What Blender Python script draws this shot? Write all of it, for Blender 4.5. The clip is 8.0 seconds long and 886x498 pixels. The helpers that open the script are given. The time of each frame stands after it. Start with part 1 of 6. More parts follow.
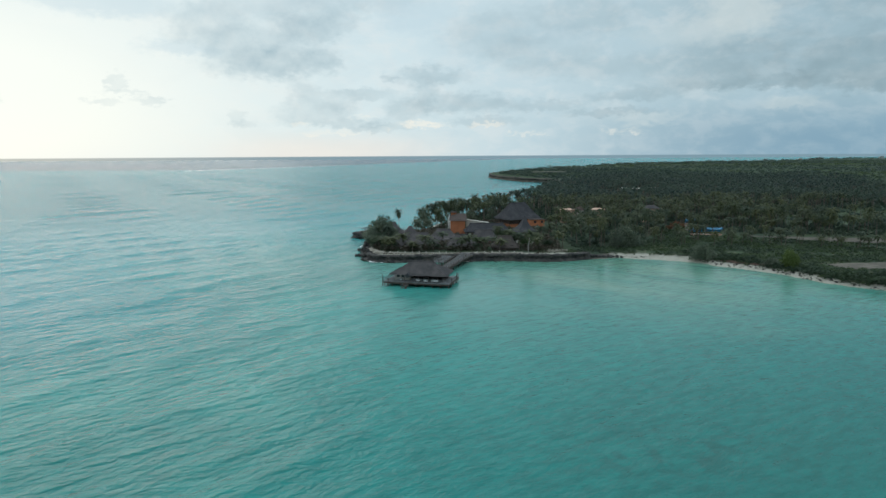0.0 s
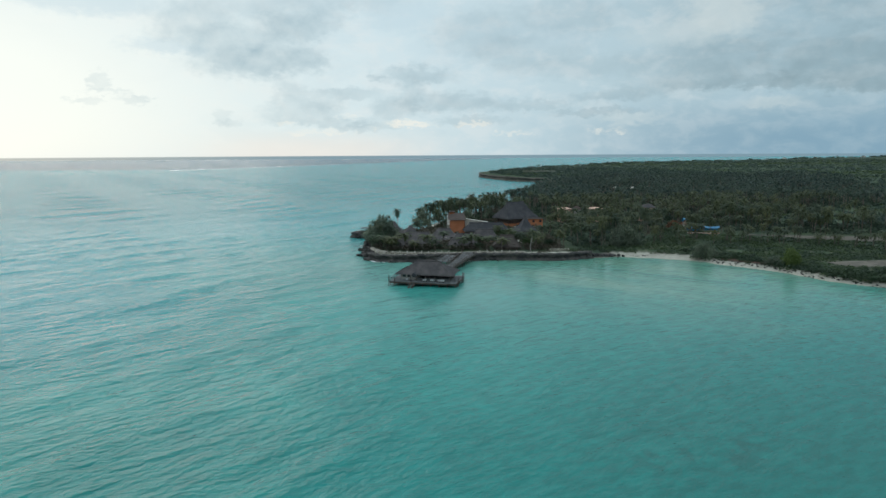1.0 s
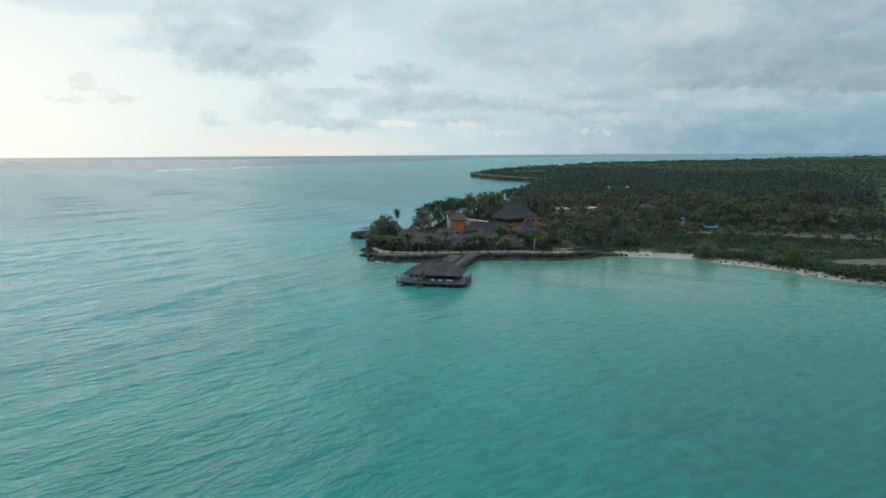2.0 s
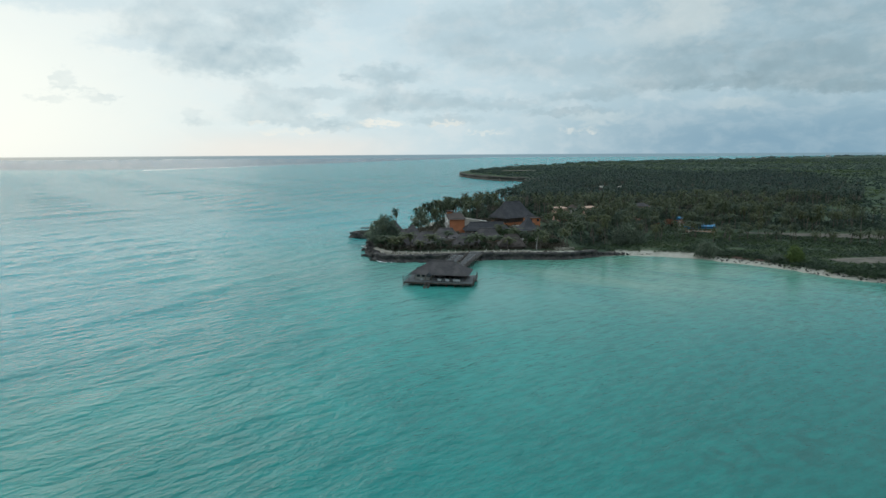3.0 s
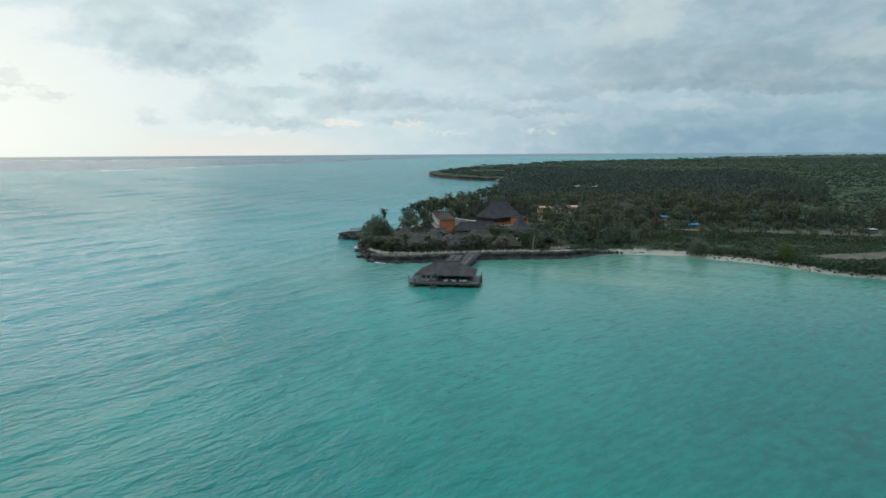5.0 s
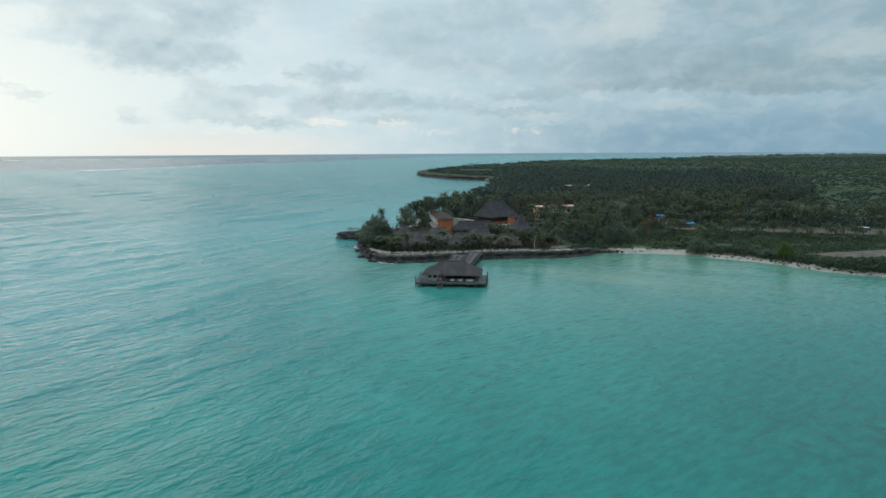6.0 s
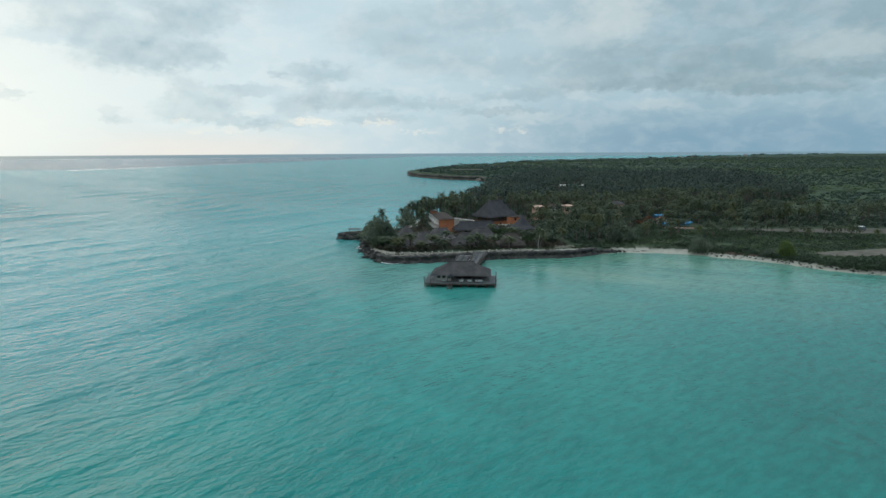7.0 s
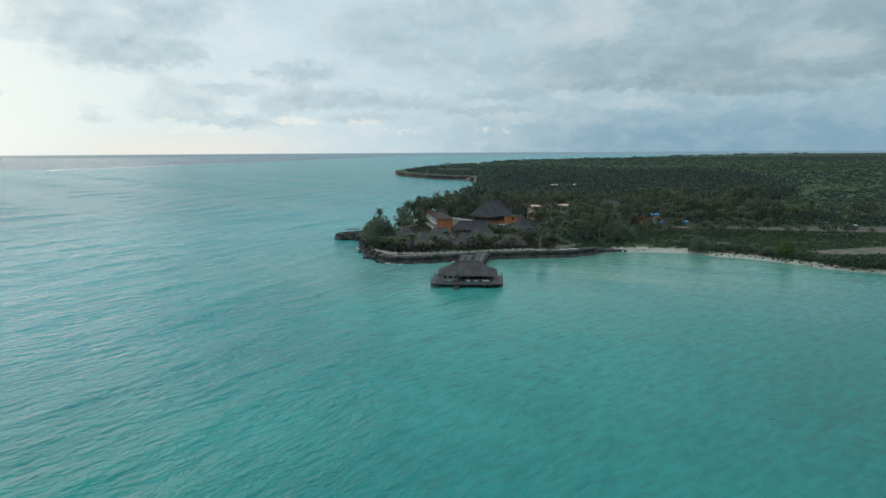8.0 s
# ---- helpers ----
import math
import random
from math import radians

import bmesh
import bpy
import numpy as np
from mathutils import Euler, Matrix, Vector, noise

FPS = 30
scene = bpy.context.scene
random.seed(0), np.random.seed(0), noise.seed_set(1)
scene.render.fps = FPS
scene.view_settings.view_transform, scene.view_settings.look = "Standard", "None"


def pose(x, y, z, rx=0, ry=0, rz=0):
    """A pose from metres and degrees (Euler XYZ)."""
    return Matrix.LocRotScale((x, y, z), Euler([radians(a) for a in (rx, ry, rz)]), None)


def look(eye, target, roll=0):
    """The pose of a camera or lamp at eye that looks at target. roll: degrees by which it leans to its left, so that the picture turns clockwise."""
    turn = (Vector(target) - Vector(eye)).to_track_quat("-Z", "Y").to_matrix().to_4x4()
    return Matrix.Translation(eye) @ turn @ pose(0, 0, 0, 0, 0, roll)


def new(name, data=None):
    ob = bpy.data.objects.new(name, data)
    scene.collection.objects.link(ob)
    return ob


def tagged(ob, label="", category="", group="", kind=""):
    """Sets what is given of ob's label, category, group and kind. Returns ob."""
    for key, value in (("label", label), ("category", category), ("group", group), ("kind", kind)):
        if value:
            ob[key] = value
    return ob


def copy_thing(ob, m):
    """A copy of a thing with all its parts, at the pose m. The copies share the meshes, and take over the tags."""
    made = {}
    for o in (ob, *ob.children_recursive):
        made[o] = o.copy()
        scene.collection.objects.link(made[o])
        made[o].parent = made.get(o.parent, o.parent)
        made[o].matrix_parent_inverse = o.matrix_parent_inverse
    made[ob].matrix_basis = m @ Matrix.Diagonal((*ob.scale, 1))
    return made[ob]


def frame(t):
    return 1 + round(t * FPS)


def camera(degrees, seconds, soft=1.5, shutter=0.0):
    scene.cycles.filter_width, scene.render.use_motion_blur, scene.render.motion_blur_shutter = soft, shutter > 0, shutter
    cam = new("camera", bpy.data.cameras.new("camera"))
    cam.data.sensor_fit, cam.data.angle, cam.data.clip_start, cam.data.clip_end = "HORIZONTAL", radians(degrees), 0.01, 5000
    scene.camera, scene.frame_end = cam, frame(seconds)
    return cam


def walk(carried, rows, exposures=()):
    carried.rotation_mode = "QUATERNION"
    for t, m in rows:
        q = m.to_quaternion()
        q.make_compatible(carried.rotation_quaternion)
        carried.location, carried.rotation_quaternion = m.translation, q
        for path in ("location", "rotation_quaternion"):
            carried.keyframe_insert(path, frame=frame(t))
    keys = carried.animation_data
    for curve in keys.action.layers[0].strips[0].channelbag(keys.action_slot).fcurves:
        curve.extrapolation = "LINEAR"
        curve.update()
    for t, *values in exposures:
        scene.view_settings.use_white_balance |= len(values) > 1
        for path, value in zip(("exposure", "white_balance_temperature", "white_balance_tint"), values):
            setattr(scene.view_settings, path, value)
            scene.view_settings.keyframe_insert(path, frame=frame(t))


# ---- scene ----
cam = camera(70.4, 8.0, soft=1.5)
PATH = [
    (0, (-1.516, 0.246, 38.767), (-1.509, 2.223, 38.468), -0.33),
    (0.5, (-4.013, 0.382, 38.742), (-3.984, 2.359, 38.442), -0.33),
    (1, (-7.186, 0.733, 38.726), (-7.138, 2.71, 38.425), -0.33),
    (1.5, (-10.099, 0.97, 38.726), (-10.031, 2.946, 38.425), -0.33),
    (3, (-19.205, 2.141, 38.745), (-19.074, 4.113, 38.442), -0.33),
    (3.5, (-22.324, 2.546, 38.656), (-22.16, 4.516, 38.352), -0.33),
    (4, (-25.65, 3.228, 38.678), (-25.458, 5.195, 38.373), -0.33),
    (4.5, (-28.659, 3.851, 38.724), (-28.438, 5.815, 38.42), -0.33),
    (6, (-37.788, 5.701, 38.841), (-37.492, 7.655, 38.535), -0.33),
    (6.5, (-41.041, 6.243, 38.912), (-40.723, 8.194, 38.605), -0.33),
    (7, (-44.236, 6.935, 39.042), (-43.898, 8.882, 38.735), -0.33),
    (7.5, (-47.305, 7.724, 39.067), (-46.946, 9.667, 38.759), -0.33),
    (8, (-50.223, 8.922, 39.132), (-49.838, 10.861, 38.823), -0.33),
]
walk(cam, [(t, look(eye, target, roll)) for t, eye, target, roll in PATH])

# ---- world, sun ----
SUN_AZ, SUN_EL = -40.0, 20.0


class Nodes:
    """Short names for building node trees."""

    def __init__(self, tree):
        self.t = tree

    def node(self, kind, **props):
        n = self.t.nodes.new(kind)
        for k, v in props.items():
            if k == "operation":
                n.operation = v
            elif k == "data_type":
                n.data_type = v
            elif k == "blend_type":
                n.blend_type = v
        return n

    def put(self, sock, v):
        if isinstance(v, bpy.types.NodeSocket):
            self.t.links.new(v, sock)
        elif isinstance(v, tuple) and len(v) == 3 and sock.type == "RGBA":
            sock.default_value = (*v, 1)
        else:
            sock.default_value = v

    def m(self, op, a, b=0.0, c=None, clamp=False):
        n = self.node("ShaderNodeMath", operation=op)
        n.use_clamp = clamp
        self.put(n.inputs[0], a)
        self.put(n.inputs[1], b)
        if c is not None:
            self.put(n.inputs[2], c)
        return n.outputs[0]

    def ramp(self, v, a, b, lo=0.0, hi=1.0):
        n = self.node("ShaderNodeMapRange")
        n.interpolation_type = "SMOOTHSTEP"
        for k, x in zip((0, 1, 2, 3, 4), (v, a, b, lo, hi)):
            self.put(n.inputs[k], x)
        return n.outputs[0]

    def mix(self, f, a, b, blend="MIX"):
        n = self.node("ShaderNodeMix", data_type="RGBA", blend_type=blend)
        self.put(n.inputs[0], f)
        self.put(n.inputs[6], a)
        self.put(n.inputs[7], b)
        return n.outputs[2]

    def xyz(self, x, y, z):
        n = self.node("ShaderNodeCombineXYZ")
        for k, v in enumerate((x, y, z)):
            self.put(n.inputs[k], v)
        return n.outputs[0]

    def split(self, v):
        n = self.node("ShaderNodeSeparateXYZ")
        self.put(n.inputs[0], v)
        return n.outputs[0], n.outputs[1], n.outputs[2]

    def noise(self, vec, scale, detail=4.0, rough=0.55, warp=0.0):
        n = self.node("ShaderNodeTexNoise")
        self.put(n.inputs["Vector"], vec)
        n.inputs["Scale"].default_value = scale
        n.inputs["Detail"].default_value = detail
        n.inputs["Roughness"].default_value = rough
        n.inputs["Distortion"].default_value = warp
        return n.outputs[0]


def make_sky():
    """An overcast evening sky: a bright veil round the hidden low sun, grey cloud banks, a bluer band low down away from it."""
    w = bpy.data.worlds.new("sky")
    scene.world = w
    w.use_nodes = True
    t = w.node_tree
    t.nodes.clear()
    N = Nodes(t)
    d = t.nodes.new("ShaderNodeTexCoord").outputs["Generated"]
    x, y, z = N.split(d)
    az = N.m("MULTIPLY", N.m("ARCTAN2", x, y), 57.2958)
    el = N.m("MULTIPLY", N.m("ARCSINE", z), 57.2958)
    zz = N.m("ADD", N.m("MAXIMUM", z, 0.0), 0.16)
    flat = N.xyz(N.m("DIVIDE", x, zz), N.m("DIVIDE", y, zz), 0.0)
    overhead = N.noise(flat, 0.9, 6.0, 0.55, 0.4)
    # ragged cloud edges: the sky's angles pushed about by noise, coarse and fine
    def push(freq, seed, detail):
        n = N.noise(N.xyz(N.m("MULTIPLY", az, freq), N.m("MULTIPLY", el, freq * 1.7), seed), 1.0, detail, 0.55)
        return N.m("SUBTRACT", n, 0.5)

    fine_a, fine_b = push(1.25, 13.0, 4.0), push(1.25, 19.0, 4.0)
    aw = N.m("ADD", N.m("ADD", az, N.m("MULTIPLY", push(0.40, 23.0, 2.0), 2.4)), N.m("MULTIPLY", fine_a, 2.2))
    ew = N.m("ADD", N.m("ADD", el, N.m("MULTIPLY", push(0.40, 29.0, 2.0), 1.1)), N.m("MULTIPLY", fine_b, 1.4))
    bent = N.xyz(aw, ew, 0.0)
    crisp = N.xyz(N.m("ADD", az, N.m("MULTIPLY", fine_a, 3.2)), N.m("ADD", el, N.m("MULTIPLY", fine_b, 1.7)), 0.0)
    puff = N.noise(N.xyz(N.m("MULTIPLY", az, 0.16), N.m("MULTIPLY", el, 0.36), 3.0), 1.0, 8.0, 0.6, 0.3)
    fine = N.noise(N.xyz(N.m("MULTIPLY", az, 0.34), N.m("MULTIPLY", el, 0.62), 7.0), 1.0, 7.0, 0.6, 0.3)
    lump = N.noise(N.xyz(N.m("MULTIPLY", az, 0.44), N.m("MULTIPLY", el, 0.50), 31.0), 1.0, 7.0, 0.52, 0.1)
    lump_up = N.noise(N.xyz(N.m("MULTIPLY", az, 0.44), N.m("MULTIPLY", N.m("ADD", el, 0.6), 0.50), 31.0), 1.0, 4.0, 0.5, 0.2)
    rim = N.m("SUBTRACT", lump, lump_up)
    edge = N.m("MULTIPLY", N.m("SUBTRACT", lump, 0.5), 0.8)

    def blob(a, e, sa, se, power, soft=0.95, space=None):
        """An uneven patch of sky round a bearing and a height, in degrees."""
        n = N.node("ShaderNodeVectorMath", operation="MULTIPLY_ADD")
        N.put(n.inputs[0], space or bent)
        n.inputs[1].default_value = (1 / sa, 1 / se, 0.0)
        n.inputs[2].default_value = (-a / sa, -e / se, 0.0)
        r = N.node("ShaderNodeVectorMath", operation="LENGTH")
        N.put(r.inputs[0], n.outputs[0])
        return N.ramp(N.m("ADD", r.outputs["Value"], edge), 1.0 + soft * 0.55, 1.0 - soft * 0.55, 0.0, power)

    def gather(rows, soft=0.95, space=None):
        total = None
        for row in rows:
            p = blob(*row, soft, space)
            total = p if total is None else N.m("MULTIPLY_ADD", p, N.m("SUBTRACT", 1.0, total), total)
        return total

    # veil of thin cloud, whiter towards the hidden sun
    glow_a = N.m("POWER", N.m("DIVIDE", N.m("SUBTRACT", az, -36.0), 23.0), 2.0)
    glow_e = N.m("POWER", N.m("DIVIDE", N.m("SUBTRACT", el, 4.0), 11.0), 2.0)
    glow = N.m("EXPONENT", N.m("MULTIPLY", N.m("ADD", glow_a, glow_e), -1.0))
    glow = N.m("MULTIPLY", glow, 1.12, clamp=True)
    veil = N.mix(N.ramp(az, -14.0, 42.0), (0.625, 0.775, 0.835), (0.350, 0.500, 0.575))
    veil = N.mix(N.m("MULTIPLY", N.ramp(fine, 0.42, 0.66), N.ramp(az, -10.0, 45.0, 0.5, 0.28)), veil, (0.70, 0.775, 0.80))
    veil = N.mix(N.m("MULTIPLY", N.ramp(puff, 0.54, 0.36), 0.3), veil, (0.46, 0.63, 0.72))
    low = N.m("MULTIPLY", N.ramp(el, 5.5, 1.0), N.ramp(az, 4.0, 32.0))
    veil = N.mix(N.m("MULTIPLY", low, N.ramp(fine, 0.35, 0.65, 0.95, 0.72)), veil, (0.222, 0.378, 0.495))
    blue = gather(((-1.9, 11.7, 3.2, 1.3, 0.6), (-21.6, 8.6, 3.0, 0.6, 0.5), (-27.0, 11.8, 5.5, 1.1, 0.55), (7.5, 6.2, 3.0, 0.7, 0.3), (0.5, 9.0, 2.4, 0.7, 0.25), (10.8, 9.6, 2.2, 0.8, 0.3)))
    sky = N.mix(N.m("MULTIPLY", glow, 1.0), veil, (0.905, 0.96, 0.915))
    sky = N.mix(blue, sky, (0.545, 0.70, 0.775))
    # cloud banks, flat below and puffy above
    bank = ((-14.4, 7.75, 4.5, 1.25, 0.78), (-16.2, 9.4, 5.0, 1.3, 0.50), (-19.3, 10.6, 3.0, 1.6, 0.48), (-11.2, 10.7, 3.2, 1.1, 0.72), (-13.5, 12.4, 6.0, 1.3, 0.4), (-10.5, 8.1, 1.8, 1.1, 0.4), (-6.8, 13.2, 5.0, 1.4, 0.3))
    wisps = ((-26.6, 5.7, 0.7, 0.7, 0.30), (-26.0, 5.0, 1.5, 0.2, 0.26), (-27.5, 4.2, 1.3, 0.26, 0.30), (-24.1, 4.4, 1.2, 0.36, 0.34), (-35.3, 4.2, 1.0, 0.6, 0.3), (-17.6, 3.2, 0.7, 0.7, 0.22), (-16.9, 2.7, 0.9, 0.4, 0.2))
    sea_side = ((-10.9, 3.6, 2.9, 1.1, 0.42), (-12.0, 5.3, 1.3, 0.9, 0.36), (-9.4, 4.6, 1.6, 0.8, 0.34), (-6.4, 5.2, 2.5, 0.5, 0.44), (-8.8, 2.7, 4.6, 0.4, 0.34), (-2.9, 4.0, 2.2, 1.0, 0.42), (-0.9, 6.8, 3.0, 0.72, 0.52), (-4.3, 6.6, 0.7, 0.3, 0.4), (2.6, 4.4, 4.0, 0.85, 0.56), (-5.4, 2.35, 2.8, 0.4, 0.45), (-1.4, 5.3, 1.2, 1.2, 0.42), (4.0, 2.9, 3.0, 0.35, 0.35))
    land_side = ((5.1, 10.3, 4.0, 2.0, 0.36), (9.0, 8.6, 5.0, 1.3, 0.26), (12.8, 11.4, 4.0, 1.5, 0.34), (13.0, 7.2, 6.0, 0.9, 0.24), (16.5, 4.9, 3.5, 0.5, 0.36), (14.3, 3.5, 3.6, 0.3, 0.40), (9.5, 4.2, 3.0, 0.4, 0.34), (27.4, 5.5, 5.2, 0.55, 0.62), (37.6, 4.7, 5.6, 0.4, 0.6), (44.8, 5.9, 4.0, 0.6, 0.6), (55.0, 9.0, 12.0, 4.5, 0.4), (-52.0, 12.0, 12.0, 4.0, 0.35))
    body = gather(bank + sea_side + land_side)
    body = N.m("MULTIPLY_ADD", gather(wisps, 0.9, crisp), N.m("SUBTRACT", 1.0, body), body)
    # one broad shelf of cloud over the land, darkest along its level base
    base = N.m("ADD", 4.9, N.m("MULTIPLY", N.m("SINE", N.m("MULTIPLY", az, 0.30)), 0.4))
    over = N.m("SUBTRACT", ew, base)
    shelf = N.m("MULTIPLY", N.m("MULTIPLY", N.ramp(over, -0.5, 0.7), N.ramp(over, 8.5, 0.4, 0.26, 0.62)), N.ramp(aw, 13.0, 27.0))
    shelf = N.m("MULTIPLY", shelf, N.ramp(puff, 0.30, 0.62, 0.62, 1.15))
    body = N.m("MULTIPLY_ADD", shelf, N.m("SUBTRACT", 1.0, body), body)
    dark = N.m("MULTIPLY", body, N.m("SUBTRACT", N.m("ADD", 0.50, N.m("MULTIPLY", lump, 0.5)), N.m("MULTIPLY", rim, 1.2)), clamp=True)
    grey = N.mix(N.ramp(az, -25.0, 30.0), (0.365, 0.51, 0.58), (0.228, 0.335, 0.385))
    sky = N.mix(dark, sky, grey)
    warm = N.m("MULTIPLY", N.m("MULTIPLY", N.ramp(el, 2.6, 0.2), N.ramp(az, -24.0, -13.0)), N.ramp(az, 6.0, -8.0, 0.0, 0.62))
    sky = N.mix(warm, sky, (0.885, 0.835, 0.765))
    lit = gather(((-1.7, 2.65, 2.4, 0.32, 1.0), (-4.4, 2.35, 0.8, 0.22, 0.9), (-9.5, 1.9, 2.6, 0.22, 0.7), (-12.0, 2.6, 1.0, 0.2, 0.5), (4.0, 2.6, 1.4, 0.2, 0.5), (7.6, 1.75, 1.4, 0.22, 0.6), (15.9, 1.9, 1.4, 0.26, 0.55), (-6.9, 3.3, 1.2, 0.2, 0.4)), 0.8, crisp)
    sky = N.mix(N.m("MULTIPLY", lit, N.ramp(fine, 0.36, 0.62, 0.1, 0.85)), sky, (0.92, 0.90, 0.81))
    sky = N.mix(gather(((24.8, 11.4, 2.6, 1.9, 0.55), (21.5, 9.6, 4.0, 1.0, 0.3), (41.0, 7.7, 3.2, 1.1, 0.35), (17.5, 2.9, 2.6, 0.5, 0.3), (28.8, 3.9, 2.0, 0.5, 0.3))), sky, (0.655, 0.735, 0.735))
    # thicker light from high overhead, as under any overcast sky
    top = N.mix(N.ramp(overhead, 0.35, 0.7), (1.06, 1.26, 1.38), (0.77, 0.92, 1.02))
    sky = N.mix(N.ramp(el, 17.0, 42.0), sky, top)
    sea_rim = N.mix(N.ramp(az, -38.0, -8.0), (0.46, 0.52, 0.52), (0.20, 0.32, 0.39))
    sky = N.mix(N.ramp(el, -0.12, -0.22), sky, sea_rim)
    bright = t.nodes.new("ShaderNodeBackground")
    N.put(bright.inputs[0], sky)
    bright.inputs[1].default_value = 1.0
    clear = t.nodes.new("ShaderNodeTexSky")
    clear.sky_type = "NISHITA"
    clear.sun_disc = False
    clear.sun_elevation, clear.sun_rotation = radians(SUN_EL), radians(SUN_AZ)
    blue = t.nodes.new("ShaderNodeBackground")
    N.put(blue.inputs[0], clear.outputs[0])
    blue.inputs[1].default_value = 0.1
    both = t.nodes.new("ShaderNodeMixShader")
    both.inputs[0].default_value = 0.97
    N.put(both.inputs[1], blue.outputs[0])
    N.put(both.inputs[2], bright.outputs[0])
    out = t.nodes.new("ShaderNodeOutputWorld")
    N.put(out.inputs[0], both.outputs[0])


make_sky()
sun = new("sun", bpy.data.lights.new("sun", "SUN"))
sun.data.energy, sun.data.angle, sun.data.color = 0.5, radians(60), (1.0, 0.95, 0.86)
sun.matrix_world = look((0, 0, 300), (-math.sin(radians(SUN_AZ)) * 300, -math.cos(radians(SUN_AZ)) * 300, 300 - 300 * math.tan(radians(SUN_EL))))

# ---- materials ----


def material(name):
    mat = bpy.data.materials.new(name)
    mat.use_nodes = True
    N = Nodes(mat.node_tree)
    bsdf = mat.node_tree.nodes["Principled BSDF"]
    where = mat.node_tree.nodes.new("ShaderNodeTexCoord").outputs["Object"]
    return mat, N, bsdf, where


def bumpy(N, bsdf, height, strength, distance):
    b = N.node("ShaderNodeBump")
    b.inputs["Strength"].default_value = strength
    b.inputs["Distance"].default_value = distance
    N.put(b.inputs["Height"], height)
    N.put(bsdf.inputs["Normal"], b.outputs[0])


def plain(name, a, b, scale=1.5, rough=0.8, bump=0.3, metal=0.0, fine=9.0, vary=0.25):
    """A surface that wavers between two colours, with stains and fine grain."""
    mat, N, bsdf, where = material(name)
    stain = N.ramp(N.noise(where, scale, 5.0, 0.6), 0.35, 0.68)
    grain = N.noise(where, scale * fine, 3.0, 0.6)
    col = N.mix(stain, a, b)
    tone = N.m("ADD", N.m("MULTIPLY", grain, vary * 2), 1.0 - vary)
    info = N.node("ShaderNodeObjectInfo").outputs["Random"]
    tone = N.m("MULTIPLY", tone, N.m("ADD", N.m("MULTIPLY", info, vary), 1.0 - vary / 2))
    col = N.mix(1.0, col, N.xyz(tone, tone, tone), "MULTIPLY")
    N.put(bsdf.inputs["Base Color"], col)
    bsdf.inputs["Roughness"].default_value = rough
    bsdf.inputs["Metallic"].default_value = metal
    bsdf.inputs["Specular IOR Level"].default_value = 0.15 if rough > 0.7 else 0.5
    if bump:
        bumpy(N, bsdf, grain, bump, 0.05)
    return mat


def thatch(name, a, b):
    """Palm-leaf thatch: streaks that run down the slope, darker courses, weathered patches."""
    mat, N, bsdf, where = material(name)
    x, y, z = N.split(where)
    streak = N.noise(N.xyz(N.m("MULTIPLY", x, 4.0), N.m("MULTIPLY", y, 4.0), N.m("MULTIPLY", z, 0.7)), 1.5, 4.0, 0.65)
    patch = N.ramp(N.noise(where, 0.35, 4.0, 0.6), 0.35, 0.7)
    info = N.node("ShaderNodeObjectInfo").outputs["Random"]
    tone = N.m("MULTIPLY", N.m("ADD", N.m("MULTIPLY", streak, 0.9), 0.55), N.m("ADD", N.m("MULTIPLY", info, 0.3), 0.85))
    col = N.mix(1.0, N.mix(patch, a, b), N.xyz(tone, tone, tone), "MULTIPLY")
    N.put(bsdf.inputs["Base Color"], col)
    bsdf.inputs["Roughness"].default_value = 0.95
    bsdf.inputs["Specular IOR Level"].default_value = 0.2
    bumpy(N, bsdf, streak, 0.6, 0.12)
    return mat


def foliage(name, a, b, c, size=0.08, vary=0.5):
    """Leaves: tone differs from leaf to leaf, from plant to plant, and in broad patches."""
    mat, N, bsdf, where = material(name)
    geo = N.node("ShaderNodeNewGeometry")
    info = N.node("ShaderNodeObjectInfo").outputs["Random"]
    patch = N.ramp(N.noise(geo.outputs["Position"], size, 4.0, 0.6), 0.36, 0.64)
    leaf = geo.outputs["Random Per Island"]
    col = N.mix(patch, a, b)
    col = N.mix(N.m("MULTIPLY", N.ramp(N.m("ADD", N.m("MULTIPLY", leaf, 0.6), N.m("MULTIPLY", info, 0.4)), 0.45, 0.95), 0.7), col, c)
    tone = N.m("ADD", N.m("MULTIPLY", leaf, vary), 1.0 - vary / 2)
    col = N.mix(1.0, col, N.xyz(tone, tone, tone), "MULTIPLY")
    N.put(bsdf.inputs["Base Color"], col)
    bsdf.inputs["Roughness"].default_value = 0.6
    bsdf.inputs["Specular IOR Level"].default_value = 0.25
    thin = N.node("ShaderNodeBsdfTranslucent")
    N.put(thin.inputs["Color"], col)
    both = N.node("ShaderNodeMixShader")
    both.inputs[0].default_value = 0.4
    N.put(both.inputs[1], bsdf.outputs[0])
    N.put(both.inputs[2], thin.outputs[0])
    N.put(mat.node_tree.nodes["Material Output"].inputs[0], both.outputs[0])
    return mat


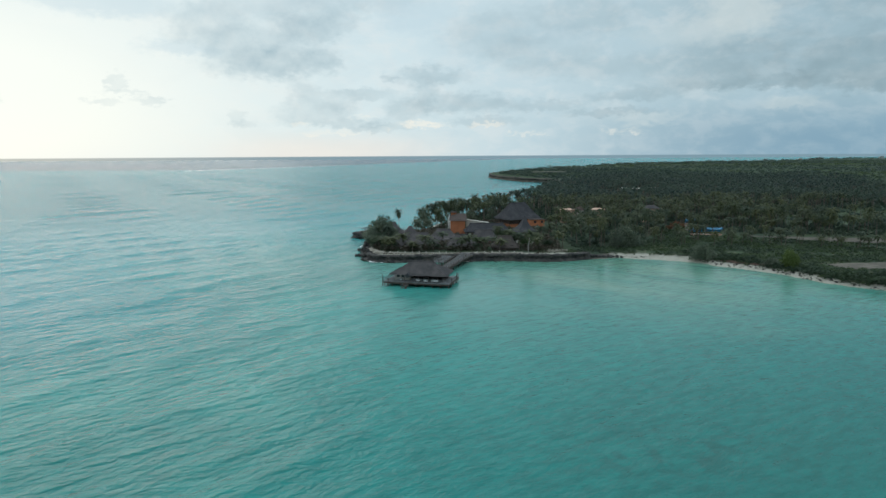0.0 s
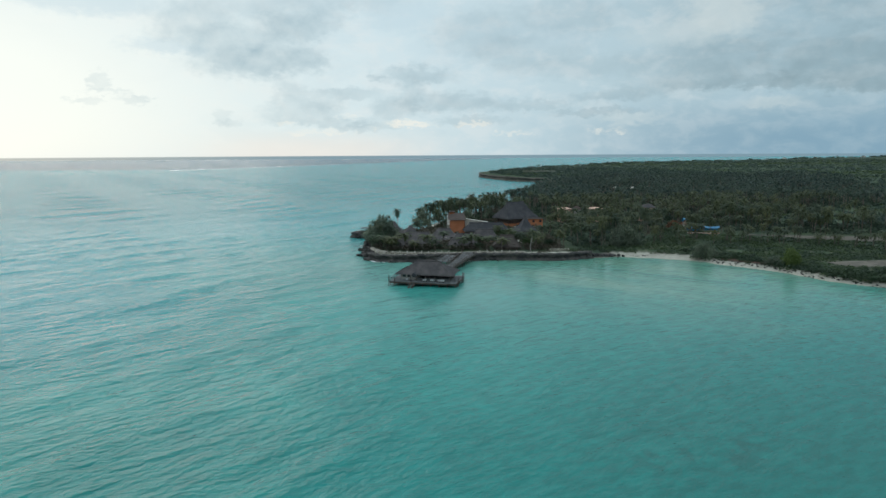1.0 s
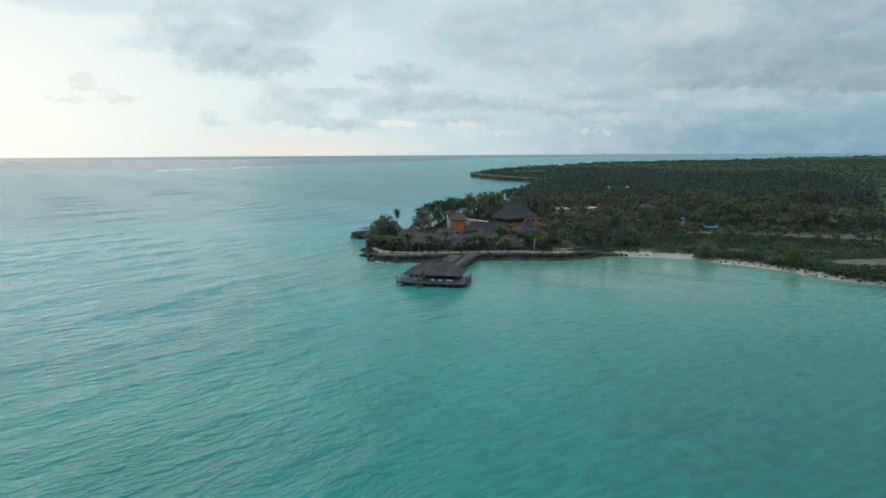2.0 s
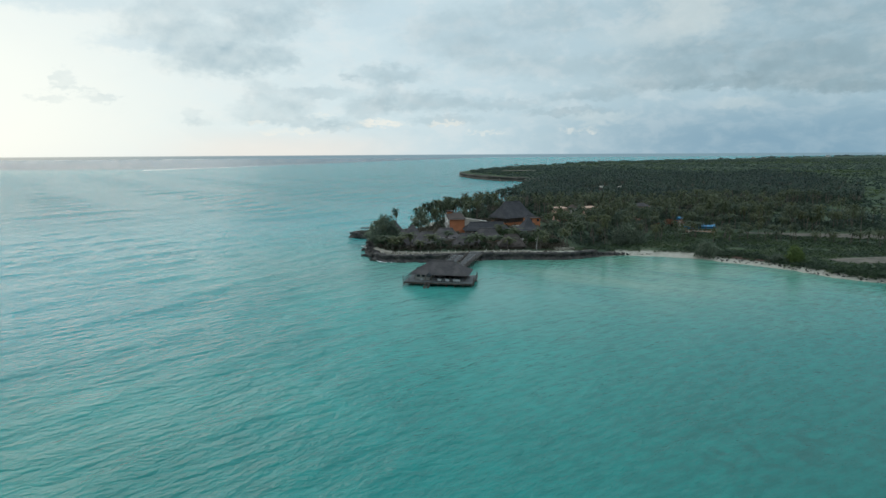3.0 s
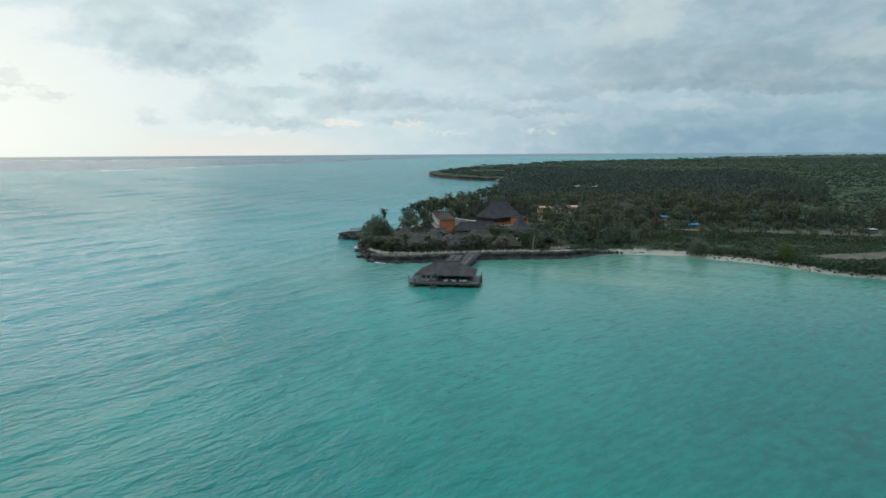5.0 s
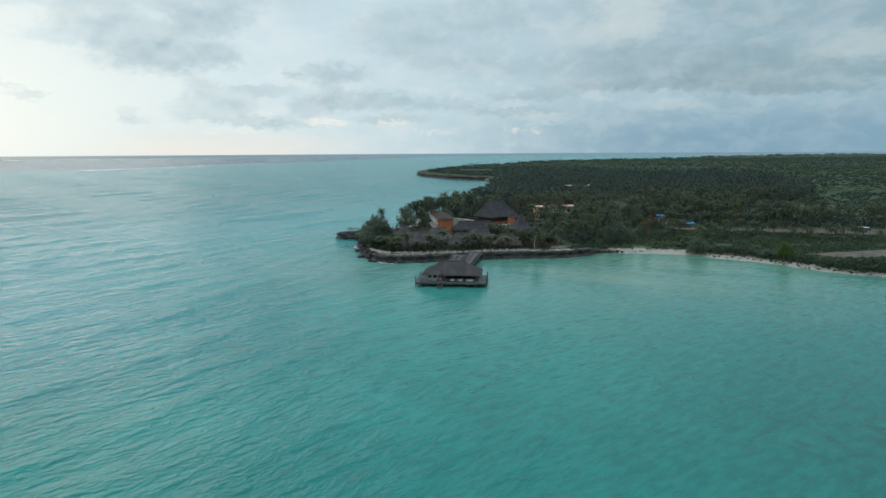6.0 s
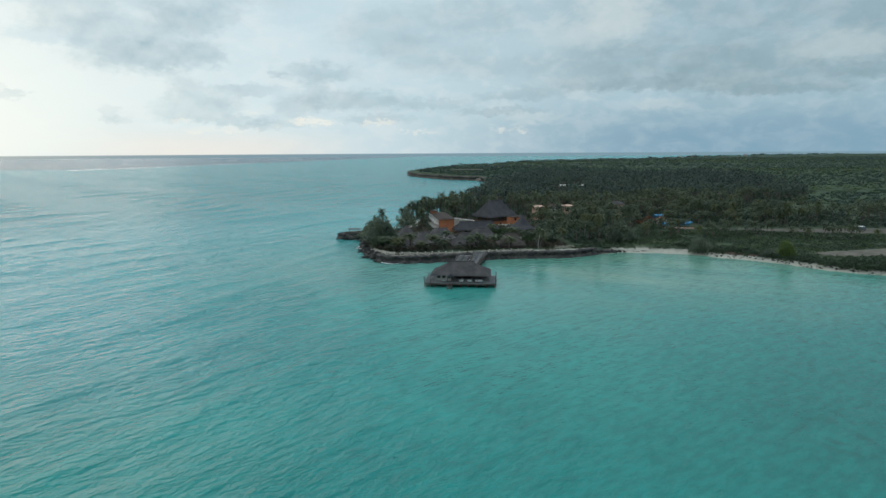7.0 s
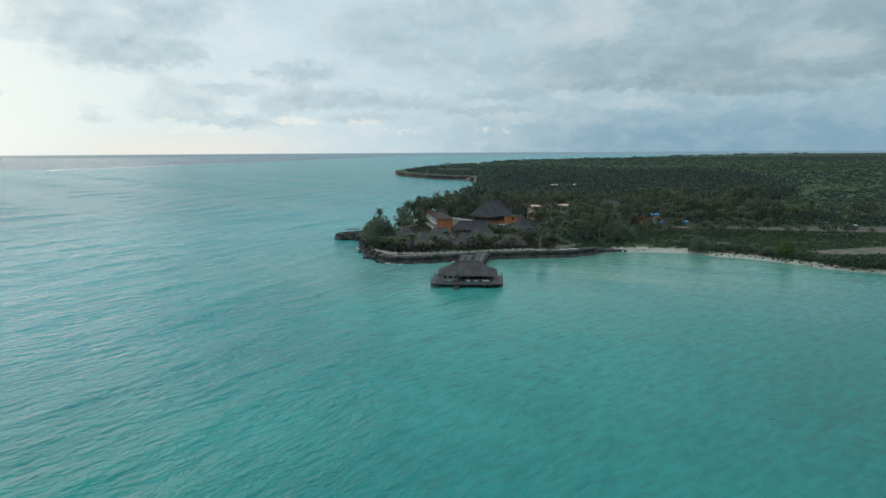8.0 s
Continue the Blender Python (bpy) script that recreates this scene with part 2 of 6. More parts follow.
def make_sea_material():
    mat, N, bsdf, where = material("sea_water")
    pos = N.node("ShaderNodeNewGeometry").outputs["Position"]
    x, y, z = N.split(pos)
    broad = N.noise(pos, 0.012, 4.0, 0.55, 0.6)
    spots = N.noise(pos, 0.045, 5.0, 0.6, 0.8)
    def train(turn, length, scale, detail, rough, seed):
        """Noise drawn out along crests that run at an angle to the x axis."""
        c, d = math.cos(radians(turn)), math.sin(radians(turn))
        along = N.m("ADD", N.m("MULTIPLY", x, c * length), N.m("MULTIPLY", y, d * length))
        across = N.m("SUBTRACT", N.m("MULTIPLY", x, d), N.m("MULTIPLY", y, c))
        return N.noise(N.xyz(along, across, seed), scale, detail, rough, 0.0)

    # lagoon over pale sand, milkier in the sheltered bay, deep blue past the reef
    lagoon = N.mix(N.ramp(broad, 0.36, 0.66), (0.006, 0.182, 0.166), (0.012, 0.252, 0.221))
    lagoon = N.mix(N.m("MULTIPLY", N.ramp(spots, 0.56, 0.72), 0.25), lagoon, (0.012, 0.12, 0.115))
    bay = N.m("MULTIPLY", N.ramp(x, -10.0, 75.0), N.ramp(y, 105.0, 205.0))
    bay = N.m("MULTIPLY", bay, N.ramp(y, 420.0, 260.0))
    bay = N.m("MULTIPLY", bay, N.ramp(spots, 0.25, 0.55, 0.45, 1.0))
    deeper = N.m("MULTIPLY", N.ramp(x, -45.0, 45.0), N.ramp(y, 170.0, 70.0))
    lagoon = N.mix(N.m("MULTIPLY", deeper, 0.8), lagoon, (0.004, 0.118, 0.102))
    col = N.mix(bay, lagoon, (0.080, 0.222, 0.170))
    milky = N.m("MULTIPLY", N.m("MULTIPLY", N.m("MULTIPLY", N.ramp(x, 10.0, 95.0), N.ramp(y, 140.0, 215.0)), N.ramp(y, 330.0, 250.0)), N.ramp(spots, 0.3, 0.62, 0.5, 1.0))
    col = N.mix(N.m("MULTIPLY", N.m("MULTIPLY", milky, N.ramp(x, 125.0, 80.0, 0.35, 1.0)), 0.68), col, (0.145, 0.268, 0.194))
    sandbank = N.m("MULTIPLY", N.ramp(N.m("ABSOLUTE", N.m("SUBTRACT", N.m("ADD", N.m("MULTIPLY", x, 0.6), y), 190.0)), 55.0, 0.0), N.ramp(x, -5.0, -45.0))
    col = N.mix(N.m("MULTIPLY", sandbank, N.ramp(broad, 0.3, 0.6, 0.1, 0.6)), col, (0.10, 0.24, 0.205))
    shoal = N.m("MULTIPLY", N.m("MULTIPLY", N.ramp(y, 203.0, 226.0), N.ramp(x, -44.0, -26.0)), N.m("MULTIPLY", N.ramp(x, 30.0, 5.0), N.ramp(y, 300.0, 240.0)))
    col = N.mix(N.m("MULTIPLY", shoal, 0.7), col, (0.15, 0.33, 0.265))
    round_x = N.m("POWER", N.m("DIVIDE", N.m("ADD", x, 5.0), 75.0), 2.0)
    round_y = N.m("POWER", N.m("DIVIDE", N.m("SUBTRACT", y, 235.0), 85.0), 2.0)
    shelf = N.m("EXPONENT", N.m("MULTIPLY", N.m("ADD", round_x, round_y), -1.0))
    col = N.mix(N.m("MULTIPLY", shelf, N.ramp(spots, 0.25, 0.6, 0.25, 0.6)), col, (0.115, 0.262, 0.212))
    far = N.ramp(N.m("ADD", y, N.m("MULTIPLY", N.m("ABSOLUTE", x), 0.5)), 120.0, 700.0)
    outer = N.ramp(N.m("ADD", y, N.m("MULTIPLY", N.m("MAXIMUM", N.m("MULTIPLY", x, -1.0), 0.0), 0.5)), 190.0, 430.0)
    col = N.mix(N.m("MULTIPLY", outer, 0.78), col, (0.078, 0.365, 0.395))
    # the reef's outer edge, with deep grey-blue water beyond
    reef = N.m("MAXIMUM", N.m("ADD", N.m("MULTIPLY", x, 2.67), 3290.0), 1740.0)
    reef = N.m("ADD", N.m("SUBTRACT", y, reef), N.m("MULTIPLY", N.m("SUBTRACT", broad, 0.5), 160.0))
    deep = N.ramp(reef, -150.0, 90.0)
    drift_a = N.m("ADD", N.m("MULTIPLY", x, 0.80), N.m("MULTIPLY", y, -0.60))
    drift_b = N.m("ADD", N.m("MULTIPLY", x, 0.60), N.m("MULTIPLY", y, 0.80))
    drift = N.noise(N.xyz(N.m("MULTIPLY", drift_a, 0.014), N.m("MULTIPLY", drift_b, 0.05), 2.0), 1.0, 5.0, 0.55, 0.9)
    sheltered = N.m("MULTIPLY", N.m("MULTIPLY", N.ramp(x, -15.0, 35.0), N.ramp(y, 110.0, 190.0)), N.ramp(y, 330.0, 250.0))
    col = N.mix(N.m("MULTIPLY", sheltered, N.ramp(drift, 0.48, 0.74, 0.0, 0.5)), col, (0.19, 0.30, 0.222))
    # dark streaks: seagrass, with the shore bushes' reflection painted in
    col = N.mix(N.m("MULTIPLY", sheltered, N.ramp(drift, 0.50, 0.32, 0.0, 0.75)), col, (0.030, 0.180, 0.140))
    shallows = N.m("MULTIPLY", N.m("MULTIPLY", N.m("MULTIPLY", N.ramp(y, 196.0, 222.0), N.ramp(y, 290.0, 245.0)), N.ramp(x, 0.0, 18.0)), N.m("MULTIPLY", N.ramp(x, 80.0, 55.0), N.ramp(drift, 0.35, 0.6, 0.4, 1.0)))
    col = N.mix(N.m("MULTIPLY", shallows, 0.6), col, (0.088, 0.215, 0.145))
    # blue of the reflected sky put into the base colour on the open side
    sky_tint = N.m("MULTIPLY", N.ramp(N.m("DIVIDE", x, N.m("ADD", N.m("MAXIMUM", y, 0.0), 60.0)), -0.02, -0.55), N.ramp(y, 60.0, 170.0))
    col = N.mix(N.m("MULTIPLY", sky_tint, 0.55), col, (0.022, 0.258, 0.325))
    # lifted grey-blue: the low sky's sheen is put into the deep water's colour
    col = N.mix(deep, col, (0.072, 0.162, 0.212))
    # wave light and dark, with some sandy floor mottling, painted into the water's colour
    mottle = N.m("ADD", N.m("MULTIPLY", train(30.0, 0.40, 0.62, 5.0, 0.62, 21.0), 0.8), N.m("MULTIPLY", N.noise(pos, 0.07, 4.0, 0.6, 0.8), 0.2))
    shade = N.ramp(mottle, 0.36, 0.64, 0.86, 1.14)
    near_water = N.m("MULTIPLY", N.ramp(y, 330.0, 200.0), N.ramp(x, -130.0, 10.0, 0.25, 1.0))
    shade = N.m("ADD", 1.0, N.m("MULTIPLY", N.m("SUBTRACT", shade, 1.0), near_water))
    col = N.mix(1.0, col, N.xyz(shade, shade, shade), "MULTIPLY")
    # a few dark weed beds on the sandy floor
    weed_x = N.m("POWER", N.m("DIVIDE", N.m("SUBTRACT", x, 30.0), 16.0), 2.0)
    weed_y = N.m("POWER", N.m("DIVIDE", N.m("SUBTRACT", y, 77.0), 7.0), 2.0)
    weed = N.m("EXPONENT", N.m("MULTIPLY", N.m("ADD", weed_x, weed_y), -1.0))
    weed = N.m("MULTIPLY", weed, N.ramp(N.noise(pos, 0.22, 4.0, 0.6, 0.5), 0.46, 0.62))
    col = N.mix(N.m("MULTIPLY", weed, 0.6), col, (0.016, 0.092, 0.082))
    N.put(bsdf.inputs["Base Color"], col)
    N.put(bsdf.inputs["Roughness"], N.m("ADD", 0.19, N.m("MULTIPLY", far, 0.05)))
    bsdf.inputs["IOR"].default_value = 1.33
    N.put(bsdf.inputs["Specular IOR Level"], N.m("ADD", 0.33, N.m("MULTIPLY", far, 0.05)))
    # wind chop in crossing trains, dying away in the lee of the land; heights in metres
    windward = N.ramp(x, 20.0, -60.0)
    h = N.m("MULTIPLY", train(40.0, 0.22, 0.13, 2.0, 0.5, 0.0), 0.85)
    h = N.m("ADD", h, N.m("MULTIPLY", train(33.0, 0.40, 0.42, 3.0, 0.55, 5.0), 0.80))
    h = N.m("MULTIPLY", h, N.m("ADD", 0.55, N.m("MULTIPLY", windward, 0.6)))
    ripple = N.m("MULTIPLY", train(52.0, 0.45, 0.75, 3.0, 0.55, 9.0), 0.36)
    ripple = N.m("ADD", ripple, N.m("MULTIPLY", train(10.0, 0.55, 1.15, 3.0, 0.6, 14.0), 0.26))
    ripple = N.m("ADD", ripple, N.m("MULTIPLY", train(30.0, 0.55, 2.1, 2.0, 0.6, 17.0), 0.12))
    h = N.m("ADD", h, N.m("MULTIPLY", ripple, N.m("ADD", 0.62, N.m("MULTIPLY", windward, 0.58))))
    gust = N.noise(pos, 0.02, 4.0, 0.6, 0.5)
    h = N.m("MULTIPLY", h, N.ramp(gust, 0.3, 0.7, 0.85, 1.15))
    h = N.m("MULTIPLY", h, N.ramp(x, 10.0, -95.0, 0.9, 1.15))
    h = N.m("ADD", h, N.m("MULTIPLY", train(52.0, 0.17, 0.10, 5.0, 0.6, 2.0), N.m("ADD", 0.7, N.m("MULTIPLY", far, 8.5))))
    h = N.m("ADD", h, N.m("MULTIPLY", train(40.0, 0.65, 0.05, 6.0, 0.72, 8.0), N.m("MULTIPLY", far, 26.0)))
    lee = N.m("MULTIPLY", N.m("MULTIPLY", N.ramp(x, -58.0, -5.0), N.ramp(y, 100.0, 175.0)), N.ramp(y, 340.0, 250.0))
    flank = N.m("MULTIPLY", N.m("MULTIPLY", N.ramp(x, -45.0, 60.0), N.ramp(y, 340.0, 250.0)), 0.2)
    h = N.m("MULTIPLY", h, N.m("SUBTRACT", 1.0, N.m("MAXIMUM", N.m("MULTIPLY", lee, 0.88), flank)))
    lap = N.noise(N.xyz(N.m("MULTIPLY", drift_a, 0.07), N.m("MULTIPLY", drift_b, 0.62), 4.0), 1.0, 4.0, 0.55, 0.4)
    h = N.m("ADD", h, N.m("MULTIPLY", N.m("MULTIPLY", lap, sheltered), 0.11))
    bumpy(N, bsdf, h, 1.0, 1.0)
    return mat


def make_ground_material():
    """Sand by the water, dry scrub soil and green undergrowth further in."""
    mat, N, bsdf, where = material("island_ground")
    pos = N.node("ShaderNodeNewGeometry").outputs["Position"]
    x, y, z = N.split(pos)
    n1 = N.noise(pos, 0.06, 5.0, 0.6)
    n2 = N.noise(pos, 0.9, 4.0, 0.6)
    green = N.mix(N.ramp(n1, 0.38, 0.62), (0.036, 0.056, 0.036), (0.050, 0.080, 0.040))
    soil = N.mix(n2, (0.13, 0.10, 0.075), (0.20, 0.165, 0.125))
    col = N.mix(N.m("MULTIPLY", N.ramp(N.m("ADD", n2, N.m("MULTIPLY", n1, 0.5)), 0.80, 1.0), N.ramp(y, 420.0, 330.0, 0.15, 1.0)), green, soil)
    sand = N.mix(N.ramp(n2, 0.3, 0.7), (0.285, 0.276, 0.232), (0.395, 0.38, 0.325))
    up = N.m("ADD", z, N.m("MULTIPLY", N.m("SUBTRACT", n2, 0.5), 0.5))
    rocky = N.m("MULTIPLY", N.ramp(x, 66.0, 60.0), N.ramp(y, 304.0, 297.0))
    sand = N.mix(N.m("MULTIPLY", rocky, N.ramp(z, 1.95, 1.5)), sand, N.mix(n2, (0.05, 0.046, 0.042), (0.15, 0.135, 0.115)))
    bare = N.m("MULTIPLY", N.ramp(N.m("ADD", y, N.m("MULTIPLY", n2, 3.0)), 235.0, 232.4), N.ramp(x, 56.0, 48.0))
    col = N.mix(N.m("MAXIMUM", N.m("MULTIPLY", N.ramp(up, 1.35, 1.05), N.ramp(y, 640.0, 540.0)), bare), col, sand)
    bluff = N.m("MULTIPLY", N.m("MULTIPLY", N.ramp(y, 700.0, 800.0), N.ramp(x, 430.0, 330.0)), N.ramp(z, 5.4, 4.4))
    col = N.mix(bluff, col, N.mix(n2, (0.10, 0.092, 0.078), (0.17, 0.155, 0.13)))
    wet = N.m("MULTIPLY", N.ramp(up, 0.25, 0.05), N.ramp(y, 640.0, 540.0))
    col = N.mix(N.m("MULTIPLY", wet, 0.5), col, (0.30, 0.29, 0.24))
    N.put(bsdf.inputs["Base Color"], col)
    bsdf.inputs["Roughness"].default_value = 0.95
    bsdf.inputs["Specular IOR Level"].default_value = 0.15
    bumpy(N, bsdf, n2, 0.5, 0.3)
    return mat


SEA = make_sea_material()
GROUND = make_ground_material()
ROCK = plain("coral_rock", (0.038, 0.038, 0.039), (0.092, 0.084, 0.076), 0.5, 0.9, 0.8, fine=6.0, vary=0.4)
BLUFF = plain("grey_brown_bluff", (0.070, 0.066, 0.058), (0.125, 0.115, 0.098), 0.12, 0.95, 0.6, fine=5.0, vary=0.3)
SAND = plain("pale_sand", (0.22, 0.205, 0.17), (0.37, 0.345, 0.295), 0.4, 0.95, 0.2)
DIRT = plain("dirt_track", (0.088, 0.080, 0.066), (0.145, 0.130, 0.108), 0.25, 0.95, 0.3)
THATCH = thatch("weathered_thatch", (0.056, 0.053, 0.055), (0.092, 0.084, 0.083))
THATCH_DARK = thatch("dark_thatch", (0.043, 0.044, 0.049), (0.064, 0.063, 0.067))
THATCH_BROWN = thatch("brown_thatch", (0.060, 0.052, 0.048), (0.082, 0.069, 0.062))
ORANGE = plain("orange_plaster", (0.335, 0.125, 0.062), (0.43, 0.168, 0.086), 0.4, 0.85, 0.15, vary=0.12)
WHITE = plain("white_plaster", (0.40, 0.38, 0.34), (0.52, 0.50, 0.45), 0.5, 0.8, 0.15, vary=0.15)
BRIGHT = plain("bright_white_plaster", (0.60, 0.58, 0.54), (0.72, 0.70, 0.66), 0.5, 0.8, 0.15, vary=0.12)
PINK = plain("faded_pink_plaster", (0.44, 0.27, 0.20), (0.54, 0.37, 0.29), 0.5, 0.85, 0.15, vary=0.15)
TILE = plain("brown_roof_tile", (0.042, 0.031, 0.027), (0.066, 0.048, 0.041), 0.6, 0.85, 0.4)
WOOD = plain("grey_weathered_wood", (0.110, 0.112, 0.112), (0.190, 0.190, 0.186), 0.8, 0.85, 0.4, vary=0.3)
JETTYWOOD = plain("dark_grey_planks", (0.082, 0.084, 0.088), (0.145, 0.146, 0.148), 0.8, 0.85, 0.4, vary=0.35)
DECKWOOD = plain("pale_grey_decking", (0.105, 0.112, 0.118), (0.18, 0.185, 0.188), 0.8, 0.85, 0.4, vary=0.3)
PALEBARK = plain("whitewashed_bark", (0.21, 0.20, 0.185), (0.29, 0.28, 0.26), 1.2, 0.9, 0.4)
DARKWOOD = plain("dark_timber", (0.063, 0.050, 0.042), (0.119, 0.098, 0.084), 0.8, 0.8, 0.4, vary=0.3)
CLOTH = plain("white_cushion", (0.42, 0.43, 0.43), (0.54, 0.55, 0.55), 0.8, 0.9, 0.1, vary=0.1)
BLUE = plain("blue_tarpaulin", (0.018, 0.17, 0.33), (0.026, 0.24, 0.44), 0.8, 0.5, 0.2, vary=0.15)
GLASS = plain("dark_window_glass", (0.02, 0.025, 0.03), (0.035, 0.04, 0.045), 0.5, 0.15, 0.0, vary=0.1)
PAINT = plain("white_vehicle_paint", (0.72, 0.73, 0.73), (0.78, 0.79, 0.79), 0.5, 0.35, 0.0, vary=0.05)
BUSBLUE = plain("blue_grey_vehicle_paint", (0.06, 0.075, 0.09), (0.08, 0.095, 0.11), 0.5, 0.4, 0.0, vary=0.05)
RUBBER = plain("black_rubber", (0.02, 0.02, 0.02), (0.035, 0.035, 0.035), 2.0, 0.85, 0.1)
BARK = plain("palm_bark", (0.10, 0.085, 0.07), (0.19, 0.165, 0.14), 1.2, 0.9, 0.5)
FROND = foliage("palm_frond", (0.050, 0.074, 0.052), (0.070, 0.094, 0.052), (0.112, 0.118, 0.058))
FROND_GOLD = foliage("sunburnt_palm_frond", (0.066, 0.086, 0.048), (0.088, 0.106, 0.050), (0.130, 0.128, 0.060))
# bluer than the near fronds: haze over the far grove put into the colour
FROND_DEEP = foliage("deep_palm_frond", (0.044, 0.068, 0.060), (0.058, 0.086, 0.064), (0.078, 0.100, 0.066), 0.03, 0.34)
LEAF = foliage("broad_leaf", (0.039, 0.063, 0.041), (0.049, 0.077, 0.042), (0.060, 0.087, 0.044), vary=0.2)
LEAF_LIGHT = foliage("light_leaf", (0.048, 0.080, 0.038), (0.060, 0.094, 0.040), (0.076, 0.108, 0.044), vary=0.2)
YELLOWLEAF = foliage("yellow_green_leaf", (0.090, 0.135, 0.042), (0.110, 0.155, 0.046), (0.150, 0.182, 0.055))
DRYLEAF = foliage("dry_garden_leaf", (0.066, 0.070, 0.048), (0.098, 0.086, 0.066), (0.125, 0.104, 0.082), 0.15, 0.35)
NEEDLE = foliage("casuarina_needle", (0.100, 0.130, 0.096), (0.132, 0.164, 0.112), (0.170, 0.195, 0.128))
DRYBANK = plain("dry_reddish_bank", (0.085, 0.055, 0.042), (0.14, 0.09, 0.07), 0.5, 0.95, 0.4)
FLAME = foliage("rusty_leaf", (0.175, 0.078, 0.043), (0.145, 0.074, 0.043), (0.21, 0.096, 0.052))
# haze put into these three: bluer greens, the horizon woods paler and flatter
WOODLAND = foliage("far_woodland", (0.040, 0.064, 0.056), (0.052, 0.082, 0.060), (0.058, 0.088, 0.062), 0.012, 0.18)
HAZY_WOODS = foliage("horizon_woods", (0.066, 0.094, 0.082), (0.076, 0.112, 0.082), (0.080, 0.116, 0.082), 0.006, 0.07)
UNDERWOOD = foliage("grove_undergrowth", (0.042, 0.066, 0.052), (0.056, 0.084, 0.056), (0.072, 0.098, 0.058), vary=0.24)
MEADOW = foliage("low_shrub", (0.046, 0.078, 0.038), (0.068, 0.102, 0.038), (0.082, 0.114, 0.040), 0.018, 0.14)
FOAM = plain("sea_foam", (0.75, 0.77, 0.77), (0.85, 0.86, 0.86), 0.05, 0.9, 0.0)

# ---- mesh helpers ----


def raw_mesh(name, verts, faces, mat, smooth=False):
    """A mesh from numpy corners (n, 3) and equal-sided faces (m, k)."""
    me = bpy.data.meshes.new(name)
    verts = np.asarray(verts, dtype=np.float32)
    faces = np.asarray(faces, dtype=np.int32)
    n, k = faces.shape
    me.vertices.add(len(verts))
    me.vertices.foreach_set("co", verts.ravel())
    me.loops.add(n * k)
    me.loops.foreach_set("vertex_index", faces.ravel())
    me.polygons.add(n)
    me.polygons.foreach_set("loop_start", np.arange(0, n * k, k, dtype=np.int32))
    if smooth:
        me.polygons.foreach_set("use_smooth", np.ones(n, dtype=bool))
    me.materials.append(mat)
    me.update(calc_edges=True)
    return me


def bm_mesh(name, bm, mat, smooth=False):
    me = bpy.data.meshes.new(name)
    if smooth:
        for f in bm.faces:
            f.smooth = True
    bmesh.ops.recalc_face_normals(bm, faces=bm.faces)
    bm.to_mesh(me)
    bm.free()
    me.materials.append(mat)
    return me


def part(name, bm, mat, parent, label="", m=None, smooth=False):
    ob = new(name, bm_mesh(name, bm, mat, smooth) if isinstance(bm, bmesh.types.BMesh) else bm)
    if parent:
        ob.parent = parent
    if m:
        ob.matrix_basis = m
    return tagged(ob, label)


def thing(name, m, label, category, group="", kind=""):
    ob = new(name)
    ob.matrix_basis = m
    return tagged(ob, label, category, group, kind)


def box(bm, x0, x1, y0, y1, z0, z1, bevel=0.0):
    r = bmesh.ops.create_cube(bm, size=1.0, matrix=Matrix.Translation(((x0 + x1) / 2, (y0 + y1) / 2, (z0 + z1) / 2)) @ Matrix.Diagonal((x1 - x0, y1 - y0, z1 - z0, 1)))
    if bevel:
        edges = list({e for v in r["verts"] for e in v.link_edges})
        bmesh.ops.bevel(bm, geom=edges, offset=bevel, segments=1, affect="EDGES")
    return bm


def a_box(*a, bevel=0.0):
    return box(bmesh.new(), *a, bevel=bevel)


def tube(bm, p, q, r0, r1=None, sides=7):
    p, q = Vector(p), Vector(q)
    r1 = r0 if r1 is None else r1
    turn = (q - p).to_track_quat("Z", "Y").to_matrix().to_4x4()
    bmesh.ops.create_cone(bm, cap_ends=True, segments=sides, radius1=r0, radius2=r1, depth=(q - p).length, matrix=Matrix.Translation((p + q) / 2) @ turn)
    return bm


def inside(x, y, poly):
    hit = False
    j = len(poly) - 1
    for i in range(len(poly)):
        (xi, yi), (xj, yj) = poly[i], poly[j]
        if (yi > y) != (yj > y) and x < (xj - xi) * (y - yi) / (yj - yi) + xi:
            hit = not hit
        j = i
    return hit


def inside_np(x, y, poly):
    hit = np.zeros(x.shape, dtype=bool)
    j = len(poly) - 1
    for i in range(len(poly)):
        (xi, yi), (xj, yj) = poly[i], poly[j]
        if yi != yj:
            hit ^= ((yi > y) != (yj > y)) & (x < (xj - xi) * (y - yi) / (yj - yi) + xi)
        j = i
    return hit


def away_np(x, y, line):
    """Distance to a polyline."""
    best = np.full(x.shape, 1e9)
    for (ax, ay), (bx, by) in zip(line[:-1], line[1:]):
        dx, dy = bx - ax, by - ay
        u = np.clip(((x - ax) * dx + (y - ay) * dy) / (dx * dx + dy * dy), 0, 1)
        best = np.minimum(best, np.hypot(x - ax - u * dx, y - ay - u * dy))
    return best


def rough_np(x, y, scale, seed=0):
    """Cheap smooth noise in about -1..1 from sums of sines."""
    rng = np.random.RandomState(seed)
    out = np.zeros_like(x, dtype=float)
    for k in range(7):
        a, f, p = rng.uniform(0, 6.28), scale * rng.uniform(0.6, 2.2), rng.uniform(0, 6.28)
        out += np.sin((x * math.cos(a) + y * math.sin(a)) * f + p + 1.3 * np.sin((x * math.sin(a) - y * math.cos(a)) * f * 0.7 + p))
    return out / 4.0

